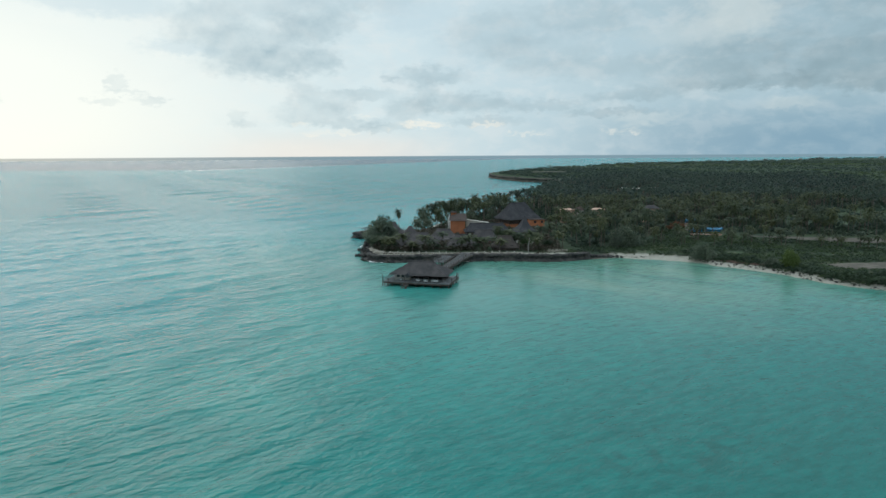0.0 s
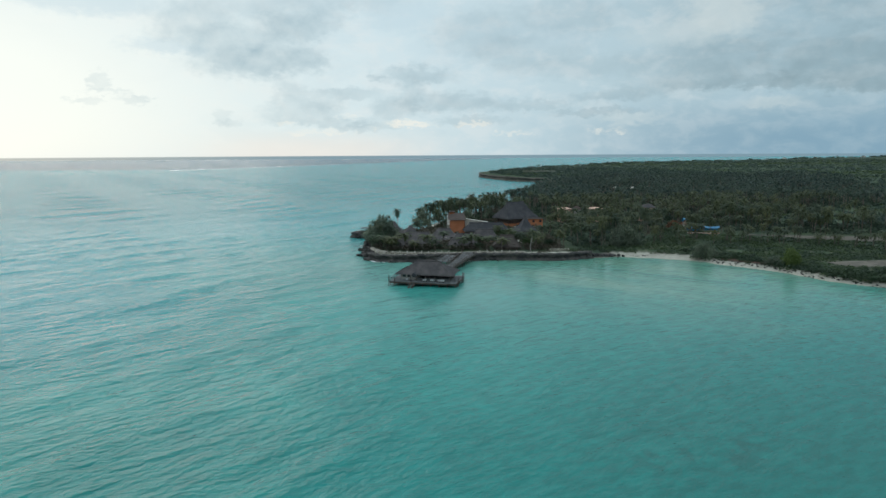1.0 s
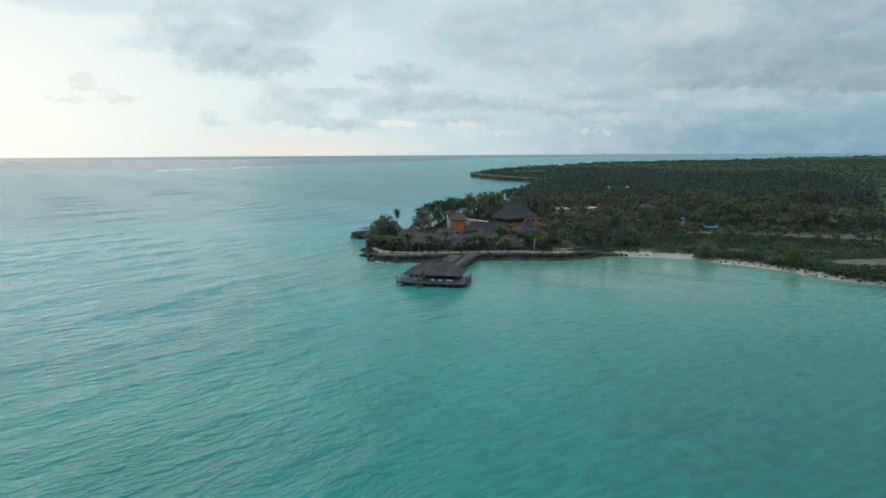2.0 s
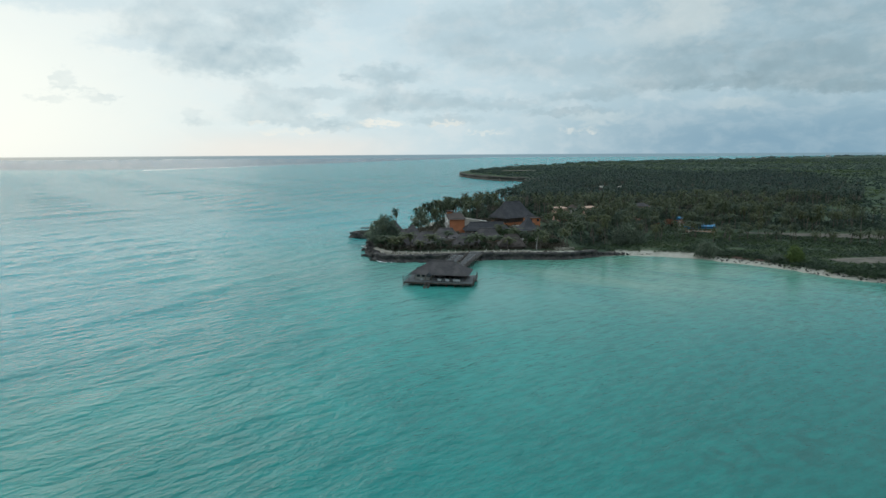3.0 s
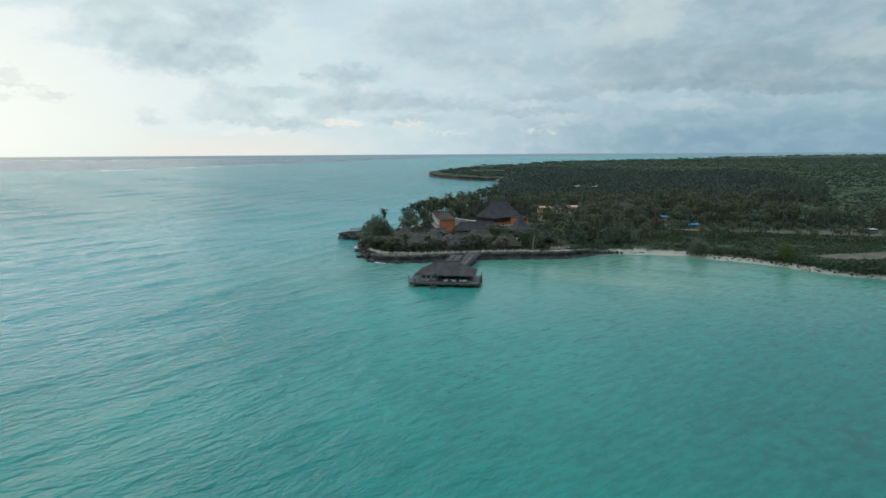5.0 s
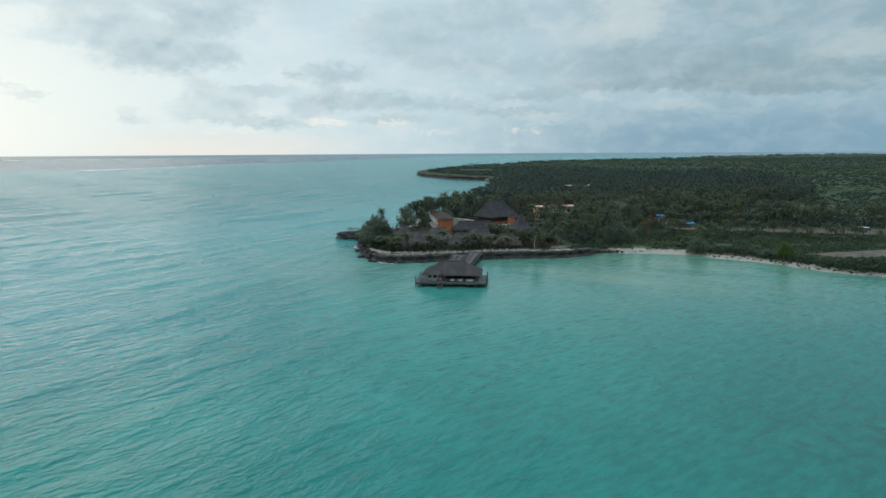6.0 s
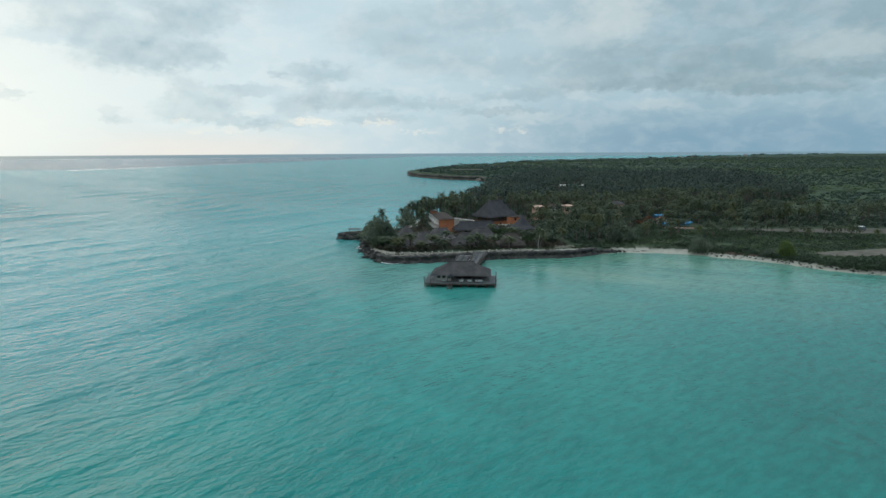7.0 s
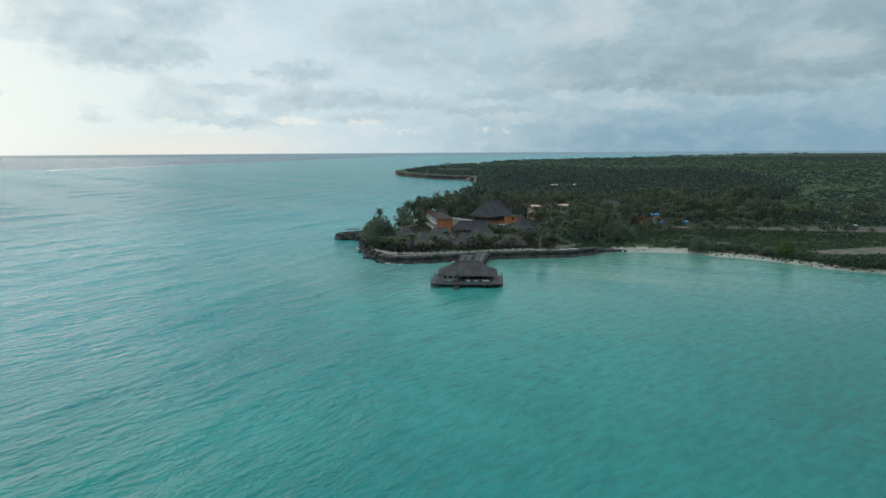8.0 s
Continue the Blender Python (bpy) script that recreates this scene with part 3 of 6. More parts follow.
# ---- sea and land ----
BAY = [(4990, -40), (900, 40), (400, 78), (230, 112), (160, 147), (138, 161), (124, 172.5), (117, 179.5), (112.5, 186), (109.2, 195), (104.4, 203), (97.8, 209.5), (88.5, 220.8), (80, 224.7), (69.3, 230), (62.6, 231.5)]
HEADLAND = [(53.5, 229.5), (41, 225), (30, 226), (17, 227.3), (9, 226.6), (-12, 225), (-20, 225), (-24.6, 226.4), (-27.8, 229.2), (-29.0, 238), (-31.6, 245), (-32.4, 250), (-31.6, 258.5), (-33.5, 264), (-32.5, 270), (-30, 274), (-31.8, 288.5), (-36, 292), (-42.3, 293.4), (-41, 297), (-35, 300), (-27, 303), (-20, 308), (-14, 315), (-10, 325)]
FAR_COAST = [(-5, 342), (2, 360), (12, 383), (26, 412), (42, 446), (58, 482), (80, 540), (100, 600), (120, 680), (136, 760), (146, 800), (150, 828), (143, 838), (117, 864), (96, 930), (80, 1020), (86, 1110), (112, 1180), (175, 1330), (280, 1530), (400, 1720), (590, 2080), (980, 2500), (1500, 2900), (2300, 3560), (3300, 4250), (4990, 4920)]
COAST = BAY + HEADLAND + FAR_COAST
LAND = COAST + [(4990, 4800)]


def smooth(v, a, b):
    u = np.clip((v - a) / (b - a), 0, 1)
    return u * u * (3 - 2 * u)


def height_np(x, y):
    """The land's height; below zero off the coast."""
    xw = x + 0.9 * rough_np(x, y, 0.35, 1)
    yw = y + 0.9 * rough_np(x, y, 0.35, 2)
    sd = away_np(xw, yw, COAST) * np.where(inside_np(xw, yw, LAND), 1.0, -1.0)
    cliff = np.where(y < 303, 1 - smooth(x, 50, 62), smooth(y, 700, 820))
    top = 2.1 - 0.9 * smooth(-x, 26, 32) * (y < 280) + 4.2 * smooth(y, 700, 900)
    h_cliff = np.clip(sd / 1.4, -2.0, 1.0) * top
    wide = 3.2 - 1.8 * smooth(x, 94, 106) + 2.2 * smooth(x, 66, 76) * smooth(-x, -94, -84)
    h_beach = np.where(sd < 0, sd * 0.12, np.minimum(sd / wide, 1.15) + smooth(sd - wide, 0.4, 7) * 0.45 + smooth(sd, 8, 24) * 0.35)
    h = h_cliff * cliff + h_beach * (1 - cliff)
    inland = smooth(sd, 90, 320)
    h = h + inland * 1.0 + np.where(sd > 8, 0.18 * rough_np(x, y, 0.12, 3), 0)
    far = smooth(y + x * 0.3, 900, 2200) * smooth(sd, 20, 160)
    h = h + far * (0.3 + 0.6 * rough_np(x, y, 0.012, 4))
    return np.where(h > 0, h * (1 - 0.55 * smooth(y, 1500, 2600)), h), sd


def height(x, y):
    return float(height_np(np.array([float(x)]), np.array([float(y)]))[0][0])


def lines(fine0, fine1, step, lo, hi, grow=1.09):
    a = list(np.arange(fine0, fine1 + step / 2, step))
    s = step
    while a[-1] < hi:
        s *= grow
        a.append(min(a[-1] + s, hi))
    s = step
    b = []
    v = fine0
    while v > lo:
        s *= grow
        v = max(v - s, lo)
        b.append(v)
    return np.array(b[::-1] + a)


def sheet(name, xs, ys, z, keep, mat):
    nx = len(xs)
    X, Y = np.meshgrid(xs, ys)
    Z = z(X, Y)
    idx = np.arange(X.size).reshape(X.shape)
    quads = np.stack([idx[:-1, :-1], idx[:-1, 1:], idx[1:, 1:], idx[1:, :-1]], -1).reshape(-1, 4)
    if keep is not None:
        ok = keep(Z.ravel())[quads].any(axis=1)
        quads = quads[ok]
    used, inv = np.unique(quads, return_inverse=True)
    co = np.stack([X.ravel(), Y.ravel(), Z.ravel()], -1)[used]
    return new(name, raw_mesh(name, co, inv.reshape(-1, 4), mat, smooth=True))


ROLLERS = ((-89.4, 140.0, -63.7, 208.8, -1.2, 0.42), (-60.7, 160.6, -44.3, 195.3, 1.7, 0.32), (-39.7, 143.9, -23.8, 177.6, -0.0, 0.28), (-155.0, 226.6, -143.1, 248.1, 2.3, 0.42))


def swell(X, Y):
    near = smooth(Y, 400, 230) * smooth(-X, 330, 260) * smooth(X, 165, 140) * smooth(Y, 40, 52)
    across = 0.80 * X - 0.60 * Y
    along = 0.60 * X + 0.80 * Y
    wob = 6 * np.sin(along * 0.035) + 3.5 * np.sin(along * 0.083 + 1)
    group = 0.55 + 0.45 * np.sin(along * 0.047 + across * 0.03 + 0.6)
    z = 0.12 * np.sin((across + wob) * 0.62) * group
    z += 0.07 * np.sin((across * 0.96 + along * 0.27 + wob * 0.7) * 0.93 + 2.1) * (1.2 - group)
    z += 0.04 * rough_np(X, Y, 0.35, 11)
    long_across = 0.87 * X - 0.50 * Y + 9 * np.sin((0.5 * X + 0.87 * Y) * 0.021 + 0.5) + 4 * np.sin((0.5 * X + 0.87 * Y) * 0.057)
    crest = np.maximum(0.0, np.sin(long_across * 0.235)) ** 3
    z += 0.34 * crest * (0.45 + 0.55 * np.sin((0.5 * X + 0.87 * Y) * 0.033 + long_across * 0.02 + 1.0))
    # a few longer rollers bending round the headland
    for ax, ay, bx, by, bow, high in ROLLERS:
        L = math.hypot(bx - ax, by - ay)
        u = ((X - ax) * (bx - ax) + (Y - ay) * (by - ay)) / (L * L)
        v = (-(X - ax) * (by - ay) + (Y - ay) * (bx - ax)) / L - bow * 4 * u * (1 - u) - 1.5 * np.sin(u * 9)
        ends = smooth(u, -0.15, 0.2) * smooth(-u, -1.15, -0.8)
        z += 0.75 * high * np.exp(-(v / np.where(v > 0, 2.0, 1.1)) ** 2) * ends
    calm = (1 - 0.75 * smooth(X, -10, 60) * smooth(Y, 110, 180)) * (1 - 0.7 * smooth(X, -40, 50))
    # longer swell on the open lagoon further out
    v = 0.82 * X - 0.57 * Y + 14 * np.sin((0.57 * X + 0.82 * Y) * 0.017) + 5 * np.sin((0.57 * X + 0.82 * Y) * 0.049 + 2)
    u = 0.57 * X + 0.82 * Y
    out = 0.34 * np.sin(v * 0.235) * (0.55 + 0.45 * np.sin(u * 0.05 + v * 0.021)) + 0.30 * np.sin(v * 0.138 + 1.1) * (0.55 + 0.45 * np.sin(u * 0.031 - v * 0.012 + 2))
    out += 0.10 * rough_np(X * 0.6, Y, 0.16, 13)
    out *= smooth(Y, 250, 420) * (1 - smooth(Y, 1000, 1900)) * (1 - 0.8 * smooth(X, -60, 90)) * (1 - smooth(-X, 1100, 1700))
    return z * near * calm + out


sea_rows = np.concatenate([lines(42, 400, 1.5, -2500, 400, 1.2), lines(401.6, 402.6, 1.6, 401.6, 4990, 1.015)])
sea = sheet("water", lines(-340, 160, 1.7, -4990, 4990, 1.04), sea_rows, swell, None, SEA)
tagged(sea, "turquoise lagoon water rippled by the wind, blue beyond the reef", "sea", kind="structure")
ground = sheet("ground", lines(-64, 250, 1.3, -80, 4990, 1.10), lines(165, 470, 1.3, -300, 4990, 1.09), lambda X, Y: height_np(X, Y)[0], lambda z: z > -0.9, GROUND)
tagged(ground, "low coral island with a sandy beach and green undergrowth", "ground", kind="structure")


def sample(line, step):
    out = []
    for (ax, ay), (bx, by) in zip(line[:-1], line[1:]):
        n = max(1, int(math.hypot(bx - ax, by - ay) / step))
        for k in range(n):
            out.append((ax + (bx - ax) * k / n, ay + (by - ay) * k / n))
    out.append(line[-1])
    return np.array(out)


def rock_band(name, line, step, high, label, seed, mat):
    """A ragged, undercut coral edge along a stretch of coast."""
    rng = np.random.RandomState(seed)
    p = sample(line, step)
    tan = np.gradient(p, axis=0)
    nor = np.stack([-tan[:, 1], tan[:, 0]], -1)
    nor /= np.linalg.norm(nor, axis=1)[:, None] + 1e-9
    probe = p + nor * step
    if inside_np(probe[:, 0], probe[:, 1], LAND).mean() > 0.5:
        nor = -nor
    prof = [(0.2, -1.0), (1.5, -0.1), (1.1, 0.25), (0.35, 0.30), (0.15, 0.5), (0.65, 0.70), (0.8, 0.88), (0.35, 1.0), (-0.35, 1.05), (-1.1, 0.96)]
    n = len(p)
    rows = []
    s = np.arange(n) * step
    wave = 0.8 * np.sin(s * 0.55 / step + 1) * np.sin(s * 0.17) + 0.5 * np.sin(s * 1.3)
    low = smooth(-p[:, 0], 27, 31) * (p[:, 1] < 272)
    for k, (o, z) in enumerate(prof):
        jit = rng.normal(0, 0.42 * high / 2.7, n)
        off = (o + 0.25 * wave) * high / 2.7 + jit * (0.9 if k < 8 else 0.3)
        zz = z * high * (1 - 0.5 * low) + rng.normal(0, 0.12 * high / 2.7, n) * (k > 0)
        rows.append(np.stack([p[:, 0] + nor[:, 0] * off, p[:, 1] + nor[:, 1] * off, zz], -1))
    co = np.concatenate(rows)
    q = []
    for k in range(len(prof) - 1):
        a = k * n + np.arange(n - 1)
        q.append(np.stack([a, a + 1, a + 1 + n, a + n], -1))
    ob = new(name, raw_mesh(name, co, np.concatenate(q), mat))
    return tagged(ob, label, "rock shore", kind="structure")


i0, i1 = COAST.index((62.6, 231.5)), COAST.index((-20, 308))
rock_band("rock_shore", COAST[i0 + 1:i1 + 1], 0.65, 2.55, "dark pitted coral rock edge of the headland", 5, ROCK)
j0, j1 = COAST.index((146, 800)), COAST.index((280, 1530))
rock_band("cape_shore", COAST[j0:j1 + 1], 6.0, 5.6, "grey-brown rock bluff of the distant cape", 6, BLUFF)


def strip(name, left, right, up, mat, label, category, step=2.0):
    """A lane between two edge lines, laid just over the ground."""
    a, b = sample(left, 1e9), sample(right, 1e9)
    n = 40
    u = np.linspace(0, 1, n)

    def along(q):
        d = np.concatenate([[0], np.cumsum(np.hypot(*np.diff(q, axis=0).T))])
        return np.stack([np.interp(u * d[-1], d, q[:, 0]), np.interp(u * d[-1], d, q[:, 1])], -1)
    a, b = along(a), along(b)
    a = a + np.stack([rough_np(a[:, 0], a[:, 1], 0.5, 21), rough_np(a[:, 0], a[:, 1], 0.5, 22)], -1) * 0.4
    b = b + np.stack([rough_np(b[:, 0], b[:, 1], 0.5, 23), rough_np(b[:, 0], b[:, 1], 0.5, 24)], -1) * 0.4
    rows = [a + (b - a) * w for w in np.linspace(0, 1, 9)]
    co = np.concatenate([np.column_stack([r, height_np(r[:, 0], r[:, 1])[0] + up]) for r in rows])
    q = []
    for k in range(8):
        i = k * n + np.arange(n - 1)
        q.append(np.stack([i, i + 1, i + 1 + n, i + n], -1))
    ob = new(name, raw_mesh(name, co, np.concatenate(q), mat, smooth=True))
    return tagged(ob, label, category, kind="structure")


strip("road", [(136, 277), (140.6, 274.8), (160.8, 271.8), (182.8, 266.3), (213.3, 258.7), (330, 232)], [(135, 274), (140, 271.5), (153.4, 262.4), (170.8, 252.8), (195.5, 241.6), (330, 196)], 0.12, DIRT,
      "grey-brown dirt road behind the scrub", "road")
strip("dirt_lot", [(126.5, 205.5), (133, 206.8), (139.9, 206.7), (160.1, 207.4), (230, 204)], [(126, 204), (127, 199.5), (128.8, 195.0), (147.5, 194.3), (225, 186)], 0.12, DIRT, "bare grey dirt clearing near the shore", "dirt lot")
strip("terrace_sand", [(-27, 235), (-12, 233), (4, 232.5), (14, 233), (29, 233)], [(-27, 231.8), (-12, 229.4), (4, 229.5), (14, 229.7), (29, 229.2)], 0.25, SAND, "pale sand terrace along the rock edge", "terrace")
strip("ledge_top", [(-31.2, 250), (-29.8, 242), (-26.8, 233.6), (-23, 230.4)], [(-29.5, 251), (-27.5, 243), (-25, 238), (-22, 235)], 0.3, SAND, "pale flat top of the rock ledge at the tip", "ledge")
strip("cove_sand", [(-21, 309), (-14, 317), (-9, 328), (-3, 345)], [(-17, 300), (-9, 306), (-2, 318), (4, 338)], 0.15, SAND, "small pale sand cove behind the headland", "beach")

strip("bare_rise", [(160, 1105), (185, 1100), (215, 1098)], [(155, 1075), (185, 1070), (212, 1072)], 1.5, DIRT, "pale dry rise on the distant cape", "clearing")
strip("dry_bank", [(97, 218), (101, 213.5), (106, 209.5), (109, 206)], [(95.5, 216), (99.5, 211.5), (104.5, 207), (107.5, 203.5)], 0.2, DRYBANK, "reddish dry bank at the top of the beach", "bank")
# surf on the far reef
surf = []
rng = np.random.RandomState(8)
for k in range(46):
    u = k / 45
    cx, cy = -640 + 300 * u ** 1.5 + rng.normal(0, 4), 1580 + 800 * u ** 1.5 + rng.normal(0, 9)
    L, Wd = rng.uniform(3, 13) * (1.2 - 0.6 * u), rng.uniform(0.5, 1.6) * (1.2 - 0.6 * u)
    n = 8
    s = np.linspace(-1, 1, n)
    wd = Wd * (1 - s * s) * rng.uniform(0.5, 1.0, n) + 0.3
    surf.append((np.stack([cx + s * L * 0.82, cy + s * L * 0.55 - wd, np.full(n, 0.2)], -1), np.stack([cx + s * L * 0.82, cy + s * L * 0.55 + wd, np.full(n, 0.55)], -1)))
co, q, base = [], [], 0
for a, b in surf:
    n = len(a)
    co += [a, b]
    i = base + np.arange(n - 1)
    q.append(np.stack([i, i + 1, i + 1 + n, i + n], -1))
    base += 2 * n
tagged(new("surf", raw_mesh("surf", np.concatenate(co), np.concatenate(q), FOAM)), "white surf breaking along the far reef", "surf", kind="stuff")

# broken foam at the foot of the rocks
p = sample(COAST[COAST.index((9, 226.6)):COAST.index((-42.3, 293.4)) + 1], 0.9)
t = np.gradient(p, axis=0)
nor = np.stack([-t[:, 1], t[:, 0]], -1) / (np.linalg.norm(t, axis=1)[:, None] + 1e-9)
if inside_np(p[:, 0] + nor[:, 0] * 4, p[:, 1] + nor[:, 1] * 4, LAND).mean() > 0.5:
    nor = -nor
co, q, base = [], [], 0
for k in range(len(p) - 2):
    front = -31 < p[k][0] < -12 and p[k][1] < 231
    if math.sin(k * 0.19) + math.sin(k * 0.071 + 2) + rng.uniform(-0.9, 0.9) > (-0.6 if front else 0.75):
        o = (2.3 if front else 1.6) + 0.5 * math.sin(k * 0.6) + rng.uniform(-0.2, 0.2)
        w0, w1 = rng.uniform(0.12, 0.4), rng.uniform(0.12, 0.4)
        a, b = p[k] + nor[k] * o, p[k + 1] + nor[k + 1] * (o + rng.uniform(-0.1, 0.1))
        co += [(*(a - nor[k] * w0), 0.26), (*(a + nor[k] * w0), 0.24), (*(b + nor[k + 1] * w1), 0.24), (*(b - nor[k + 1] * w1), 0.26)]
        q.append((base, base + 1, base + 2, base + 3))
        base += 4
tagged(new("shore_foam", raw_mesh("shore_foam", np.array(co), np.array(q), FOAM)), "thin broken white foam along the foot of the rocks", "foam", kind="stuff")

# ---- plants: templates ----


def palm_mesh(rng, fronds, segs, length, droop, leaflets):
    """A coconut palm's crown round the origin: arching fronds, each with two rows of hanging leaflets."""
    co, tri = [], []
    for k in range(fronds):
        a = 6.283 * (k * 0.382 + rng.uniform(-0.04, 0.04))
        level = (k + 0.5) / fronds
        e = 1.25 - 1.75 * level + rng.uniform(-0.12, 0.12)
        L = length * rng.uniform(0.82, 1.08)
        p = np.zeros(3)
        out = np.array([math.cos(a), math.sin(a), 0])
        side = np.array([-math.sin(a), math.cos(a), 0])
        pts = [p.copy()]
        for s in range(segs):
            d = out * math.cos(e) + np.array([0, 0, math.sin(e)])
            p = p + d * L / segs
            pts.append(p.copy())
            e -= droop / segs * (0.6 + 0.9 * s / segs)
        for s in range(segs):
            p0, p1 = pts[s], pts[s + 1]
            w = leaflets * (0.45 + 0.55 * math.sin(math.pi * min(1.0, (s + 0.8) / segs))) * (1.0 if s < segs - 1 else 0.55)
            for sg in (-1, 1):
                tip = side * sg * w * 0.8 + (p1 - p0) * 0.75 + np.array([0, 0, -w * 0.55])
                b = len(co)
                co += [p0, p1, p1 + tip, p0 + tip * rng.uniform(0.75, 1.0)]
                tri += [(b, b + 1, b + 2), (b, b + 2, b + 3)]
    return np.array(co), np.array(tri)


def leaf_mesh(rng, clumps, leaves, size, flat=0.75, hollow=0.45, droop=0.0, reach=0.95):
    """A crown of unit radius: clumps of small leaf blades set unevenly over a lopsided shell."""
    co, tri = [], []
    for c in range(clumps):
        v = rng.normal(0, 1, 3)
        v /= np.linalg.norm(v)
        v[2] = abs(v[2]) * 1.0 - 0.25
        r = rng.uniform(hollow, reach)
        cen = v * r * np.array([1, 1, flat])
        spread = rng.uniform(0.16, 0.34)
        for k in range(leaves):
            p = cen + rng.normal(0, spread * 0.6, 3) * np.array([1, 1, 0.75])
            d = rng.normal(0, 1, 3)
            d[2] = d[2] * 0.6 - droop
            d /= np.linalg.norm(d)
            e = np.cross(d, rng.normal(0, 1, 3))
            e /= np.linalg.norm(e)
            L, Wd = size * rng.uniform(0.7, 1.3), size * rng.uniform(0.3, 0.55)
            b = len(co)
            co += [p - d * L, p + e * Wd, p + d * L, p - e * Wd]
            tri += [(b, b + 1, b + 2), (b, b + 2, b + 3)]
    return np.array(co), np.array(tri)


def scatter(name, templates, places, mat, label, category):
    """One mesh of many plants. places: rows of x, y, z, turn, width, height."""
    rng = np.random.RandomState(len(places))
    pick = rng.randint(0, len(templates), len(places))
    cos, tris, base = [], [], 0
    for k, (co, tri) in enumerate(templates):
        P = places[pick == k]
        if not len(P):
            continue
        c, s = np.cos(P[:, 3])[:, None], np.sin(P[:, 3])[:, None]
        x, y, z = co[None, :, 0], co[None, :, 1], co[None, :, 2]
        out = np.stack([(x * c - y * s) * P[:, 4:5] + P[:, 0:1], (x * s + y * c) * P[:, 4:5] + P[:, 1:2], z * P[:, 5:6] + P[:, 2:3]], -1).reshape(-1, 3)
        tr = (tri[None] + (np.arange(len(P)) * len(co))[:, None, None]).reshape(-1, 3) + base
        cos.append(out)
        tris.append(tr)
        base += len(out)
    ob = new(name, raw_mesh(name, np.concatenate(cos), np.concatenate(tris), mat))
    return tagged(ob, label, category, kind="stuff")


def jittered(x0, x1, y0, y1, step, rng):
    X, Y = np.meshgrid(np.arange(x0, x1, step), np.arange(y0, y1, step))
    return X.ravel() + rng.uniform(-0.5, 0.5, X.size) * step, Y.ravel() + rng.uniform(-0.5, 0.5, X.size) * step


# plan of what stands where
GROVE = [(-3, 320), (4, 342), (22, 388), (42, 436), (60, 470), (79, 525), (98, 590), (122, 670), (150, 700), (216, 790), (333, 754), (458, 780), (447, 661), (366, 502), (293, 409), (234, 385), (180, 341), (190, 318), (225, 300), (232, 285), (214, 264), (184, 271), (162, 277), (140, 284), (112, 300), (96, 285),
         (84, 262), (62, 246), (50, 243), (46, 262), (47, 280), (57, 298), (60, 340), (48, 352), (26, 348), (12, 330)]
SCRUB = [(46, 231), (54, 233.5), (63, 237), (72, 239.5), (80, 233), (91, 224), (99, 214.5), (108, 207), (115, 196), (119, 187), (125, 178.5), (140, 168), (175, 150), (330, 190), (330, 236),
         (212, 254), (181, 259), (160, 265), (135, 273), (126, 277), (112, 304), (84, 262), (62, 246), (50, 243), (44, 236)]
BACKSHORE = SCRUB[:2] + [(60, 234), (70, 234), (82, 227), (91, 221), (98.5, 210.5), (105.5, 201.5), (109.5, 193), (112, 186), (116, 177.5), (121.5, 170.5), (136, 159), (172, 142)] + SCRUB[13:]
BARE = [[(146, 552), (190, 550), (180, 494), (138, 496)], [(155, 1108), (218, 1102), (215, 1062), (153, 1065)], [(125.5, 206), (139, 208), (160, 208.5), (230, 206), (225, 185), (147, 193.5), (128, 194)], [(110, 286), (124, 285), (134, 279), (140, 276), (161, 273), (183, 267.5), (214, 260), (330, 233), (330, 195), (195, 240.5), (170, 251.5), (153, 261), (138, 271), (124, 278), (110, 281)]]
BUILT = [(-7, 6, 258, 272), (0, 14, 242, 254), (10, 23, 256, 269), (17, 30, 235, 247), (26, 40, 252, 266), (8, 31, 279, 293), (0, 13, 286, 323), (24, 56, 306, 338), (-16, -2, 248, 262), (-21, -8, 262, 274),
         (-29, -17, 268, 284), (-24, -12, 243, 253), (61, 75, 324, 340), (78, 87, 324, 340), (105, 117, 324, 340), (40, 56, 304, 322), (116, 130, 284, 293), (121, 131, 303, 313), (9, 26, 296, 312)]


def free(x, y, pad=0.0):
    return not any(a - pad < x < b + pad and c - pad < y < d + pad for a, b, c, d in BUILT) and not any(inside(x, y, p) for p in BARE)


rng = np.random.RandomState(3)


def thinning(x, y):
    """How full the grove stands: thinner towards its inland edge."""
    return 1.0 - 0.92 * float(smooth(np.array(x + 34 * math.sin(y * 0.041) + 18 * math.sin(y * 0.11 + x * 0.02)), 0.40 * y + 60, 0.66 * y + 90))


# ---- palms ----
palm_kinds = []
for k in range(6):
    co, tri = palm_mesh(rng, 19, 7, 3.9, 2.3, 0.62)
    crown = raw_mesh("crown", co, tri, FROND)
    h = (7.5, 9.0, 10.0, 8.2, 11.0, 9.5)[k]
    bend = (0.8, -0.5, 1.2, 0.3, -1.0, 0.6)[k]
    bm = bmesh.new()
    pts = [Vector((bend * (s / 6) ** 2, 0.3 * math.sin(s * 0.9), h * s / 6)) for s in range(7)]
    for s in range(6):
        tube(bm, pts[s], pts[s + 1], 0.21 - 0.015 * s, 0.195 - 0.015 * s, 6)
    root = thing("palm_tree", pose(0, 0, -200), "tall coconut palm with drooping green fronds", "palm tree", "palms of the grove")
    part("trunk", bm_mesh("trunk", bm, BARK), None, root)
    part("crown", crown, None, root, m=pose(bend, 0.3 * math.sin(5.4), h))
    palm_kinds.append((root, h))
palm_used = set()


